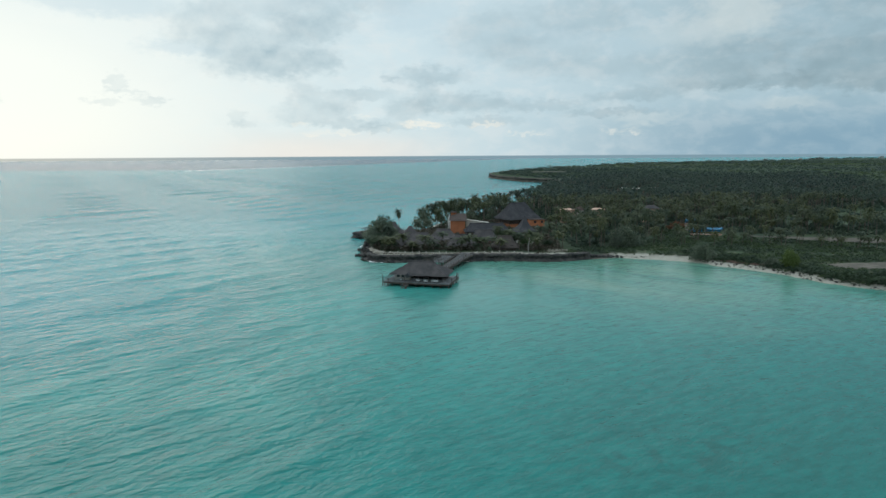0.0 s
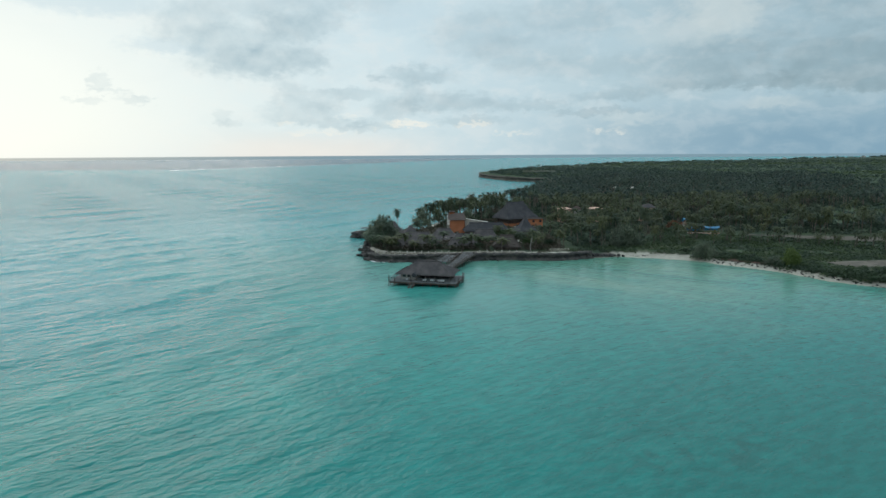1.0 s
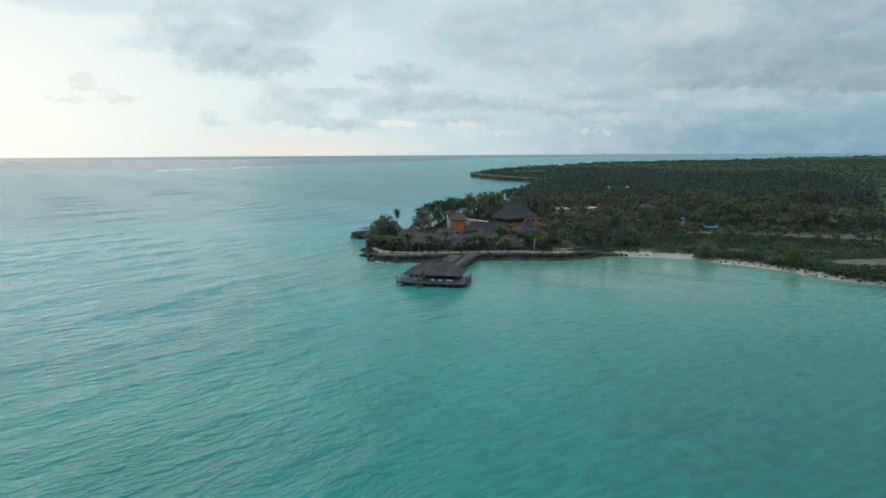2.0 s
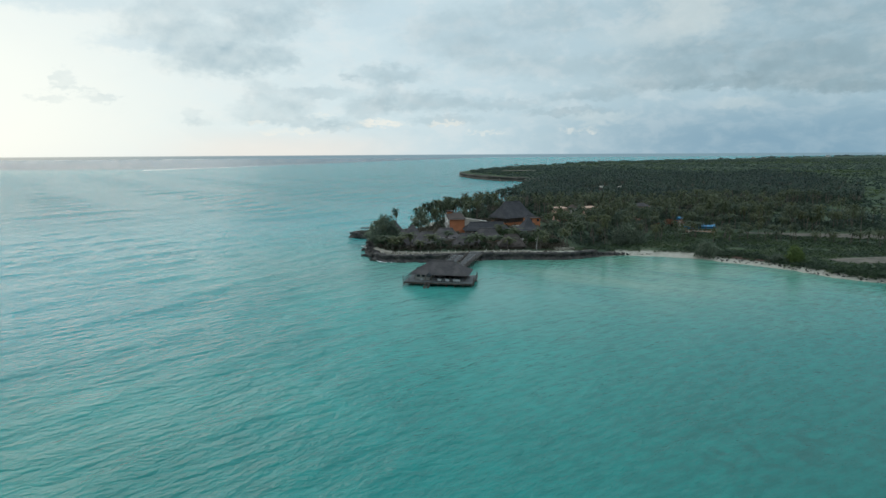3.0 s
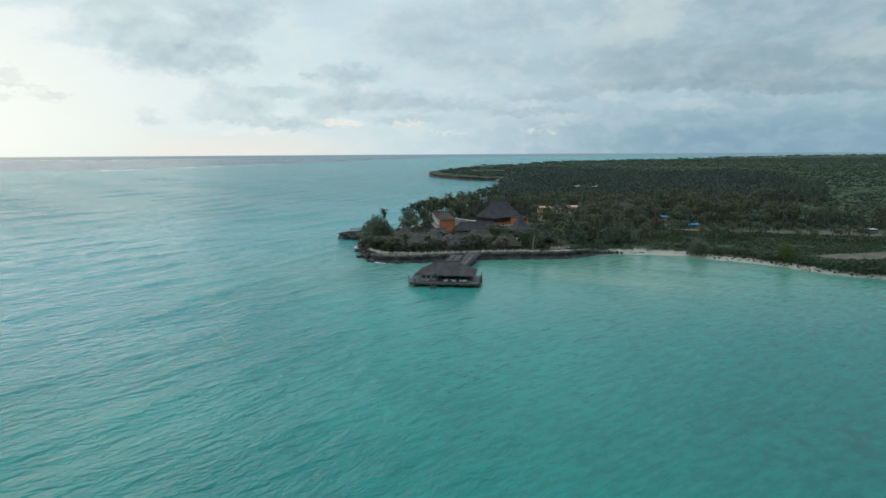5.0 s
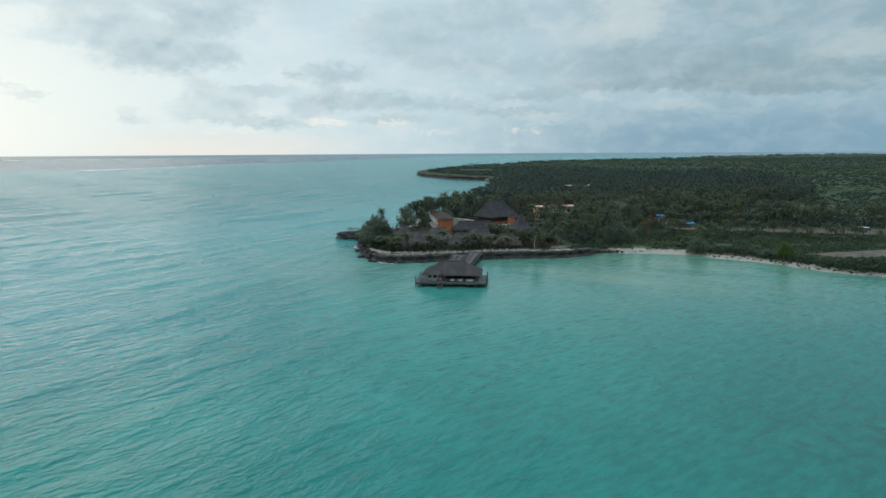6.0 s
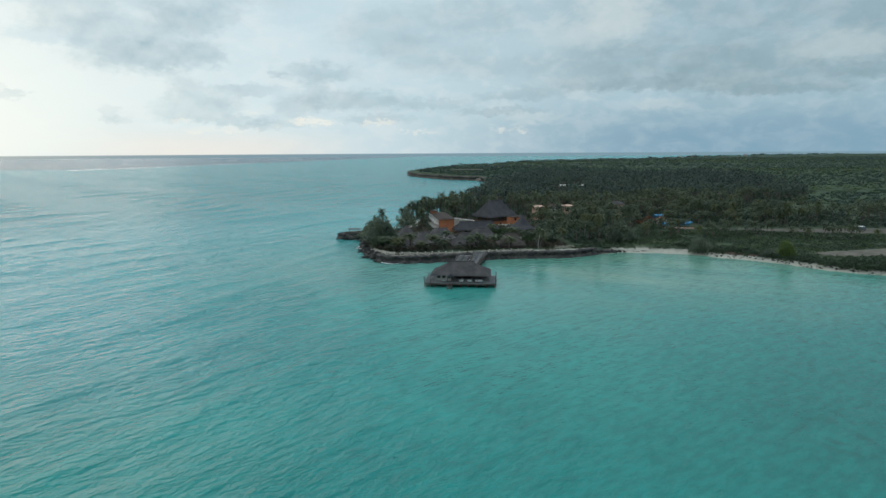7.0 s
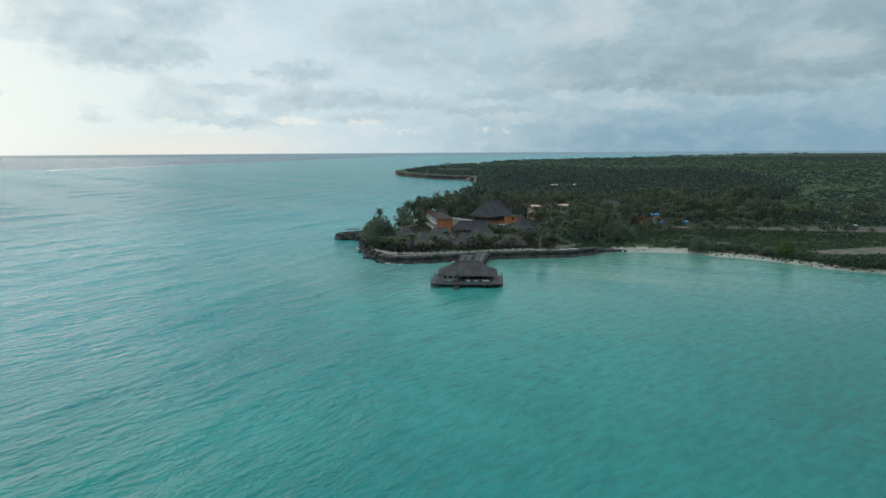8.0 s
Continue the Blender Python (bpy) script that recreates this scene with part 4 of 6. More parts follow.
def palm(x, y, kind, tall=None, wide=1.0, label=""):
    root, h = palm_kinds[kind]
    s = (tall or h) / h
    m = pose(x, y, height(x, y) - 0.1, 0, 0, rng.uniform(0, 360))
    if kind in palm_used:
        ob = copy_thing(root, m)
    else:
        palm_used.add(kind)
        ob = root
    ob.matrix_basis = m @ Matrix.Diagonal((wide, wide, s, 1))
    if label:
        tagged(ob, label)
    return ob


# single palms that stand out
TERRACE_PALMS = ((-21.5, 303, 2, 10.2, 0.7), (-20, 238, 0, 4.8, 1.15), (-16, 241.5, 3, 5.6, 1.1), (-25.5, 241, 5, 5.0, 1.15), (-23, 237.5, 2, 4.2, 1.0), (-7.5, 239, 3, 5.2, 1.15), (-4.5, 237.5, 0, 4.0, 1.0), (6, 238.5, 0, 4.6, 1.15), (9.5, 239.5, 3, 5.2, 1.1), (15.5, 237.5, 5, 4.6, 1.1), (21, 234.5, 0, 4.2, 1.05), (-12, 236.5, 0, 3.4, 0.9), (-1, 251, 4, 5.2, 1.0), (26, 250, 4, 6.0, 1.0))
GARDEN_PALMS = ((-1, 313, 4, 12.5, 0.9), (2, 318, 2, 12.0, 0.9), (-4, 310, 1, 11.5, 0.9), (5, 324, 5, 12.5, 0.85), (38, 248, 5, 7.5, 1.05), (42, 252, 1, 8.0, 1.0), (36, 241, 3, 5.5, 1.05), (47, 247, 4, 8.0, 1.05), (52, 246, 1, 8.0, 1.0), (58, 248, 5, 7.6, 1.0), (24, 272, 0, 5.0, 0.9), (29, 240, 2, 5.6, 1.0), (33.5, 236, 0, 4.6, 0.95), (44, 241, 3, 6.2, 1.0), (-13.5, 281, 2, 6.2, 0.85))
for n, (x, y, k, tall, wide) in enumerate(TERRACE_PALMS + GARDEN_PALMS):
    big = 1.12 if 0 < n < len(TERRACE_PALMS) else 1.0
    ob = palm(x, y, k, tall * (0.9 + 0.1 * big), wide * big, "coconut palm with yellowish green fronds beside the huts" if big > 1 else "")
    for crown in ob.children:
        if big > 1 and crown.name.startswith("crown"):
            crown.material_slots[0].link = "OBJECT"
            crown.material_slots[0].material = FROND_GOLD if n % 3 else FROND
for x, y, k, tall in ((61, 321, 0, 7.4), (64.5, 319, 3, 6.6), (68, 322, 1, 7.6), (71, 320, 5, 6.8), (74.5, 322, 2, 7.8), (78, 320, 4, 7.2), (81.5, 322, 0, 7.0), (85.5, 320, 3, 7.8), (104, 322, 1, 7.2), (107.5, 320, 5, 6.6), (111, 322, 2, 7.4), (115, 321, 0, 7.0), (51, 297, 3, 6.6), (54, 300, 0, 6.9), (57, 298, 5, 6.4), (60, 302, 1, 7.2), (63, 299, 4, 6.6), (66, 301, 2, 6.9), (70, 299, 0, 6.6), (73.5, 302, 3, 7.2), (92, 299, 5, 6.8), (96, 302, 1, 7.0)):
    palm(x, y, k, tall, 0.9)
for k in range(34):
    palm(rng.uniform(0, 52), rng.uniform(338, 392), k % 6, rng.uniform(8.5, 12.0), rng.uniform(0.7, 1.0)) if k % 2 else palm(2 + k * 0.9, 327 + k * 1.7 + rng.uniform(0, 6), k % 6, rng.uniform(7.0, 10.5), rng.uniform(0.7, 1.0))
leaning = palm(31.2, 231, 1, 7.6, 0.95, "coconut palm with a pale whitewashed trunk by the rocks")
for ob in leaning.children:
    if ob.name.startswith("trunk"):
        ob.material_slots[0].link = "OBJECT"
        ob.material_slots[0].material = PALEBARK
for x, y, k, tall in ((113.0, 284, 1, 6.2), (116.4, 285.5, 4, 5.6), (119.6, 284, 2, 6.4), (115, 303, 3, 7.6), (119.5, 304.5, 5, 7.2), (122.8, 284.5, 0, 6.0), (127.4, 283.5, 3, 5.6), (130.5, 285, 2, 6.5), (118.5, 288, 5, 6.5), (129.5, 301, 1, 7.0), (126, 303, 4, 7.5), (121, 297, 3, 6.5), (139.5, 289.5, 2, 6.0), (146, 288, 0, 6.5), (152, 285, 5, 6.0), (160, 282, 1, 6.5), (171, 279.5, 3, 6.0)):
    palm(x, y, k, tall, 0.8)
# the grove, nearest trees one by one
gx, gy = rng.uniform(-10, 470, 13500), rng.uniform(240, 800, 13500)
near_palms, far_palms = [], []
for x, y in zip(gx, gy):
    if inside(x, y, GROVE) and free(x, y, 1.0) and rng.rand() < 0.62 + 0.34 * math.sin(x * 0.09 + 1.2 * math.sin(y * 0.06)) and height(x, y) > 0.8:
        if rng.rand() < (0.75 if y < 330 else thinning(x, y)):
            (near_palms if y - 0.25 * x < 292 and x < 190 else far_palms).append((x, y))
near_palms.sort(key=lambda p: p[1])
for x, y in near_palms[:270]:
    tall = rng.uniform(4.5, 8.6) if 60 < x < 130 and y > 286 else rng.uniform(4.5, 11.0)
    palm(x, y, rng.randint(0, 6), tall, rng.uniform(0.6, 1.0))
far_palms += near_palms[270:]
mid_kinds = [palm_mesh(rng, 11, 4, 3.7, 2.2, 0.9) for _ in range(4)]
far_kinds = [palm_mesh(rng, 8, 2, 3.8, 2.4, 1.25) for _ in range(5)]


def palm_rows(spots):
    return np.array([(x, y, height(x, y) + (rng.uniform(4.5, 8.8) if y < 338 and 56 < x < 130 else rng.uniform(5.0, 12.0)), rng.uniform(0, 6.28), rng.uniform(0.55, 1.0), rng.uniform(0.6, 1.0)) for x, y in spots])


def palm_stand(name, kinds, spots, mat, label):
    """A stand of palms too many to count: crowns in one mesh, their trunks in another."""
    P = palm_rows(spots)
    scatter(name, kinds, P, mat, label, "palm grove")
    co, quads, base = [], [], 0
    for x, y, z, *_ in P:
        foot = height(x, y) - 0.3
        for r, zz in ((0.2, foot), (0.13, z)):
            co += [(x + r * math.cos(a), y + r * math.sin(a), zz) for a in (0, 1.57, 3.14, 4.71)]
        quads += [(base + i, base + (i + 1) % 4, base + 4 + (i + 1) % 4, base + 4 + i) for i in range(4)]
        base += 8
    tagged(new("palm_trunks", raw_mesh("palm_trunks", np.array(co), np.array(quads), BARK)), "slender grey palm trunks of the grove", "palm trunks", kind="stuff")


palm_stand("palm_grove", mid_kinds, [p for p in far_palms if p[1] < 400], FROND, "dense grove of coconut palms further inland")
palm_stand("far_palm_grove", far_kinds, [p for p in far_palms if p[1] >= 400], FROND_DEEP, "dark dense palm grove far inland")

# ---- undergrowth, scrub and woodland ----
bush_kinds = [leaf_mesh(rng, 9, 5, 0.26) for _ in range(5)]
tree_kinds = [leaf_mesh(rng, 12, 4, 0.30, 0.7) for _ in range(6)]
far_tree_kinds = [leaf_mesh(rng, 7, 3, 0.33, 0.6, 0.3) for _ in range(8)]


def field(poly, box_, step, w0, w1, flat, rng, test=None, low=0.95):
    x, y = jittered(*box_, step, rng)
    ok = inside_np(x, y, poly)
    x, y = x[ok], y[ok]
    z, sd = height_np(x, y)
    rows = []
    for a, b, c, s in zip(x, y, z, sd):
        if c > low and (test is None or test(a, b, s)) and free(a, b):
            w = rng.uniform(w0, w1) * rng.uniform(0.6, 1.15)
            rows.append((a, b, c + w * flat * 0.25, rng.uniform(0, 6.28), w, w * flat))
    return np.array(rows)


P = field(BACKSHORE, (40, 260, 150, 310), 1.85, 0.9, 1.8, 0.58, rng, lambda x, y, s: math.sin(x * 0.21 + 1) + math.sin(y * 0.27 + x * 0.05) > -1.65)
cut = rng.rand(len(P)) < 0.5 + 0.35 * np.sin(P[:, 0] * 0.11 + 2) * np.sin(P[:, 1] * 0.15)
scatter("scrub", bush_kinds, P[cut], LEAF_LIGHT, "bright green low scrub behind the beach", "scrub")
scatter("scrub", bush_kinds, P[~cut], LEAF, "dark green low scrub behind the beach", "scrub")
P = field(BACKSHORE, (40, 300, 150, 260), 2.1, 1.5, 2.8, 0.8, rng, lambda x, y, s: s < 11 + 4 * math.sin(x * 0.15) and ((x > 106 and s > 1.6) or (s > 4.5 and x > 90)), 0.5)
Q = field(LAND, (112, 200, 140, 192), 1.3, 0.7, 1.5, 0.8, rng, lambda x, y, s: 0.5 < s < 4.5 and x > 116 - 0.5 * rng.rand(), -0.2)
P = np.concatenate([P, Q])
scatter("shore_bushes", bush_kinds, P, LEAF, "dense dark bushes along the top of the beach", "bushes")
P = field(GROVE, (-10, 470, 240, 800), 4.6, 2.0, 4.2, 1.0, rng, lambda x, y, s: rng.rand() < thinning(x, y) ** 0.7)
scatter("undergrowth", far_tree_kinds, P, UNDERWOOD, "dark undergrowth beneath the palms", "undergrowth")
RESORT = [(-26, 238), (30, 237), (45, 236), (46, 262), (47, 280), (57, 300), (58, 345), (26, 345), (10, 328), (-6, 310), (-16, 300), (-28, 292), (-29, 262), (-28, 250)]
P = field(RESORT, (-30, 60, 236, 346), 2.2, 1.1, 2.5, 1.0, rng)
scatter("garden_shrubs", bush_kinds, P, DRYLEAF, "dry green garden shrubs between the thatched huts", "shrubs")
EDGE = [(-30, 232), (-25, 229.5), (-12, 228), (8, 229), (30, 228.6), (52, 232), (50, 236), (30, 233), (12, 232.5), (-10, 234), (-25, 236)]
P = field(EDGE, (-32, 54, 227, 237), 1.25, 0.35, 0.8, 0.8, rng, lambda x, y, s: s > 1.5 and x > -23 and not 5 < x < 12 and rng.rand() < 0.5 + 0.5 * math.sin(x * 0.55))
scatter("edge_shrubs", bush_kinds, P, DRYLEAF, "low dark shrubs along the rock edge", "shrubs")
TIP = [(-31, 240), (-26, 236), (-18, 240), (-16, 262), (-20, 290), (-29, 292), (-30, 280), (-29, 262)]
P = field(TIP, (-33, -14, 234, 294), 1.9, 1.3, 2.6, 1.1, rng, lambda x, y, s: s > (5.5 if y < 250 else 1.2))
scatter("headland_bushes", bush_kinds, P, NEEDLE, "dense dark bushes covering the tip of the headland", "bushes")
MEADOWS = [(232, 287), (225, 300), (190, 318), (175, 341), (200, 400), (240, 480), (300, 600), (340, 740), (330, 754), (216, 795), (300, 1000), (1300, 1000), (1000, 300), (330, 240), (214, 264)]


def drifts(x, y):
    """Where the woods stand dense (above 0.5) or open into meadow, in long bands across the island."""
    return 0.5 + 0.42 * rough_np(x * 0.45 - y * 0.1, y, 0.021, 41) + 0.2 * rough_np(x * 0.7, y, 0.075, 42)


def thrown(poly, count, x0, x1, y0, y1, low, high, flat, clear=6.0):
    """Plants thrown at random over a stretch of land: x, y, z, turn, width, height."""
    x, y = rng.uniform(x0, x1, count), y0 * (y1 / y0) ** rng.uniform(0, 1, count)
    ok = inside_np(x, y, poly) & (x < 1.12 * y + 90)
    x, y = x[ok], y[ok]
    z, sd = height_np(x, y)
    ok = (sd > clear) & np.array([free(a, b) for a, b in zip(x, y)])
    x, y, z = x[ok], y[ok], z[ok]
    w = rng.uniform(low, high, len(x)) * rng.uniform(0.65, 1.15, len(x))
    return np.stack([x, y, z + w * flat * 0.25, rng.uniform(0, 6.28, len(x)), w, w * flat], -1)


P = thrown(MEADOWS, 17000, 178, 1180, 240, 1000, 1.6, 3.4, 0.55)
dense = drifts(P[:, 0], P[:, 1]) + rng.normal(0, 0.14, len(P))
lush = dense < 0.42
P[lush, 5] *= 0.8
scatter("meadow", far_tree_kinds, P[lush], MEADOW, "bright green low shrubs and grass of the open meadows", "shrubs")
P[~lush, 4] *= 1.25
P[~lush, 5] *= 1.7
scatter("woodland", far_tree_kinds, P[~lush], WOODLAND, "dark green thickets in bands between the meadows", "woodland")
P = thrown(LAND, 15000, 70, 2600, 700, 2600, 4.0, 8.5, 0.42, 9.0)
P = P[(P[:, 1] > 1000) | ((P[:, 0] < 330) & (P[:, 1] > 800)) | ((P[:, 1] > 780) & (P[:, 0] > 330))]
P[:, 4:6] *= (0.5 + P[:, 1:2] / 2200)
dense = drifts(P[:, 0] * 0.6, P[:, 1] * 0.6) + rng.normal(0, 0.08, len(P))
lush = dense < 0.46
P[~lush, 5] *= 1.35
P[lush, 5] *= 0.7
scatter("far_woodland", far_tree_kinds, P[~lush], HAZY_WOODS, "distant low woodland spreading to the horizon", "woodland")
scatter("far_clearings", far_tree_kinds, P[lush], MEADOW, "distant lighter green clearings", "shrubs")
P = thrown(LAND, 6000, 70, 430, 740, 1300, 1.8, 4.2, 0.6, 14.0)
scatter("cape_scrub", far_tree_kinds, P, WOODLAND, "low wind-cut scrub on the distant cape", "scrub")
P = thrown(LAND, 4200, 500, 4900, 2000, 4900, 10.0, 20.0, 0.13, 20.0)
scatter("horizon_woods", far_tree_kinds, P, HAZY_WOODS, "woods along the far coast on the horizon", "woodland")
edge = sample(COAST[COAST.index((86, 1110)):COAST.index((1500, 2900))], 30.0)
rows = []
for k, (x, y) in enumerate(edge):
    if rng.rand() < 0.62:
        w = rng.uniform(2.0, 4.5) * (1 + y / 4000)
        x2, y2 = x + rng.uniform(8, 40), y - rng.uniform(0, 20)
        rows.append((x2, y2, max(0.5, height(x2, y2)) + w * 0.5, rng.uniform(0, 6.28), w, w * rng.uniform(0.5, 0.95)))
scatter("coast_trees", tree_kinds, np.array(rows), HAZY_WOODS, "taller trees standing along the far coast", "trees")
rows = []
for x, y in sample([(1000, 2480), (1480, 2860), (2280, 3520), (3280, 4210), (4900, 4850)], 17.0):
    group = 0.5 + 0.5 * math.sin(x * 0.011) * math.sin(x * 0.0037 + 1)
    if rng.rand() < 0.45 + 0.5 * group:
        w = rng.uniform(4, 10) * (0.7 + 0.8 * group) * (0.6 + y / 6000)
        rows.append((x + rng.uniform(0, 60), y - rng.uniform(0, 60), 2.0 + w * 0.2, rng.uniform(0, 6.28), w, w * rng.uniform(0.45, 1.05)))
scatter("shore_trees", tree_kinds, np.array(rows), HAZY_WOODS, "uneven line of trees along the shore on the horizon", "trees")

# ---- thatched roofs and huts ----


def hip_roof(w, d, z0, z1, ridge, courses=9, seed=0, sag=0.12):
    """A thatched hip roof in overlapping courses, with a ragged eave and a ridge roll."""
    rng = np.random.RandomState(seed)
    per = 9
    bm = bmesh.new()

    def ring(u, out, dz, jag):
        a = (w / 2) * (1 - u) + (ridge / 2) * u + out
        b = (d / 2) * (1 - u) + 0.12 * u + out
        z = z0 + (z1 - z0) * (u - sag * math.sin(math.pi * u)) + dz
        corners = [(-a, -b), (a, -b), (a, b), (-a, b)]
        vs = []
        for k in range(4):
            (x0, y0), (x1, y1) = corners[k], corners[(k + 1) % 4]
            for s in range(per):
                f = s / per
                n = rng.normal(0, jag)
                vs.append(bm.verts.new((x0 + (x1 - x0) * f + n * 0.4, y0 + (y1 - y0) * f + n * 0.4, z - abs(n))))
        return vs

    def bridge(p, q):
        n = len(p)
        for k in range(n):
            bm.faces.new((p[k], p[(k + 1) % n], q[(k + 1) % n], q[k]))
    soffit = ring(0.0, -0.35, -0.10, 0.0)
    last = soffit
    for c in range(courses):
        lo = ring(c / courses, 0.10, -0.10 if c else -0.28, 0.07 if c else 0.12)
        hi = ring((c + 1) / courses, 0.0, 0.0, 0.02)
        bridge(last, lo)
        bridge(lo, hi)
        last = hi
    bm.faces.new(last)
    bm.faces.new(soffit[::-1])
    tube(bm, (-ridge / 2 - 0.25, 0, z1 + 0.02), (ridge / 2 + 0.25, 0, z1 + 0.02), 0.24, 0.24, 8)
    return bm


def hut(name, x, y, turn, w, d, eave, ridge_z, ridge, mat, wall, label, seed, base=None):
    """A thatched house: walls with door and windows, corner posts, roof. Heights over the sea."""
    g = height(x, y) if base is None else base
    root = thing(name, pose(x, y, g, 0, 0, turn), label, "hut", "thatched huts of the resort")
    h = eave - g + 0.35
    a, b = w / 2 - 0.9, d / 2 - 0.9
    bm = a_box(-a, a, -b, b, -0.4, h)
    part("wall", bm, wall, root)
    part("door", a_box(-0.5, 0.5, -b - 0.06, -b + 0.05, 0.0, 2.05, bevel=0.02), DARKWOOD, root)
    for sx in (-0.62, 0.62):
        pane = part("window", a_box(sx * a - 0.55, sx * a + 0.55, -b - 0.05, -b + 0.05, 0.9, 1.95, bevel=0.02), GLASS, root)
        rim = bmesh.new()
        for q in ((-0.62, 0.62, 0.82, 0.9), (-0.62, 0.62, 1.95, 2.03), (-0.62, -0.55, 0.9, 1.95), (0.55, 0.62, 0.9, 1.95)):
            box(rim, sx * a + q[0], sx * a + q[1], -b - 0.08, -b + 0.02, q[2], q[3])
        part("window_frame", rim, DARKWOOD, pane)
    for px in (-1, 1):
        for py in (-1, 1):
            part("post", tube(bmesh.new(), (px * (a + 0.45), py * (b + 0.45), -0.5), (px * (a + 0.45), py * (b + 0.45), h + 0.1), 0.10), DARKWOOD, root)
    part("roof", hip_roof(w, d, eave - g, ridge_z - g, ridge, 8, seed), mat, root)
    return root


hut("thatched_hut", -0.4, 265.5, -4, 13.0, 11.5, 3.5, 7.2, 5.5, THATCH, WHITE, "grey thatched hut with a hipped roof among shrubs", 1)
hut("thatched_hut", 6.8, 247.5, -3, 12.0, 10.5, 3.4, 7.2, 5.0, THATCH, WHITE, "grey thatched hut close behind the terrace", 2)
hut("thatched_hut", 16.6, 262.0, -5, 12.0, 11.0, 3.6, 7.2, 6.5, THATCH, PINK, "grey thatched hut with a long ridge", 3)
hut("thatched_hut", 23.5, 242.0, -6, 10.5, 9.5, 3.5, 7.2, 5.0, THATCH_BROWN, DARKWOOD, "brown thatched hut near the palm trees", 4)
hut("thatched_hut", -9.0, 255.0, 6, 12.5, 11.0, 3.4, 7.0, 4.5, THATCH, WHITE, "grey thatched hut on the headland", 5)
hut("thatched_hut", -14.5, 268.0, 8, 11.0, 11.0, 3.7, 8.2, 1.2, THATCH, WHITE, "grey thatched hut with a steep peaked roof", 6)
hut("thatched_hut", -18.0, 248.0, 0, 10.0, 9.0, 3.3, 6.6, 2.0, THATCH, WHITE, "small grey thatched hut beside palm trees", 7)
hut("thatched_hut", -22.5, 276.0, 4, 10.5, 10.0, 4.8, 9.2, 2.0, THATCH, WHITE, "tall thatched hut at the seaward end of the headland", 8)
hut("thatched_hall", 19.5, 285.5, 3, 21.0, 10.0, 4.4, 7.4, 15.0, THATCH_DARK, DARKWOOD, "long dark thatched hall in front of the main roof", 9)


def cone_pavilion():
    x, y = 33.2, 258.8
    g = height(x, y)
    root = thing("peaked_pavilion", pose(x, y, g, 0, 0, 12), "tall peaked thatched pavilion on dark posts", "pavilion")
    part("roof", hip_roof(8.6, 8.6, 7.4 - g, 13.0 - g, 0.2, 10, 12, 0.2), THATCH_DARK, root)
    for k in range(8):
        a = 0.785 * k + 0.39
        part("post", tube(bmesh.new(), (3.2 * math.cos(a), 3.2 * math.sin(a), -0.2), (3.2 * math.cos(a), 3.2 * math.sin(a), 7.7 - g), 0.14), DARKWOOD, root)
    part("parapet", tube(bmesh.new(), (0, 0, -0.2), (0, 0, 0.9), 3.5, 3.5, 24), WHITE, root)


cone_pavilion()


def great_hall():
    x, y = 38.0, 323.0
    g = height(x, y)
    root = thing("great_thatched_hall", pose(x, y, g, 0, 0, 28), "very large dark thatched hall over an orange wall", "hall")
    part("roof", hip_roof(19.6, 14.0, 6.2 - g, 13.7 - g, 9.8, 14, 20, 0.07), THATCH_DARK, root)
    part("wall", a_box(-9.0, 9.0, -6.2, 6.2, -0.4, 1.7), ORANGE, root)
    for k in range(14):
        px = -8.9 + 17.8 * k / 13
        for sy in (-1, 1):
            part("post", tube(bmesh.new(), (px, sy * 6.25, 1.5), (px, sy * 6.25, 6.6 - g), 0.16), DARKWOOD, root)
    for k in range(1, 7):
        py = -6.25 + 12.5 * k / 7
        for sx in (-1, 1):
            part("post", tube(bmesh.new(), (sx * 9.0, py, 1.5), (sx * 9.0, py, 6.6 - g), 0.16), DARKWOOD, root)
    # added dark block gives the shade seen between the posts
    part("core", a_box(-7.6, 7.6, -4.8, 4.8, 1.7, 6.2 - g), DARKWOOD, root, "dark block standing in for the shaded openings")


great_hall()


def long_wall():
    """The orange wing in front of the great hall."""
    root = thing("orange_wing", pose(48.5, 313, 2.6, 0, 0, 9), "low orange rendered wing with a cream terrace", "building")
    part("wall", a_box(-6, 1.2, -2.5, 2.5, -0.5, 3.6, bevel=0.05), ORANGE, root)
    part("terrace", a_box(-14.5, -4.0, -6.4, -5.9, -0.5, 0.8, bevel=0.04), WHITE, root, "cream terrace parapet")
    part("roof", a_box(-6.3, 1.5, -2.8, 2.8, 3.6, 3.8, bevel=0.06), TILE, root)
    for k in range(2):
        part("window", a_box(-4.2 + 3.6 * k, -3.0 + 3.6 * k, -2.56, -2.4, 2.0, 3.2), GLASS, root)


long_wall()


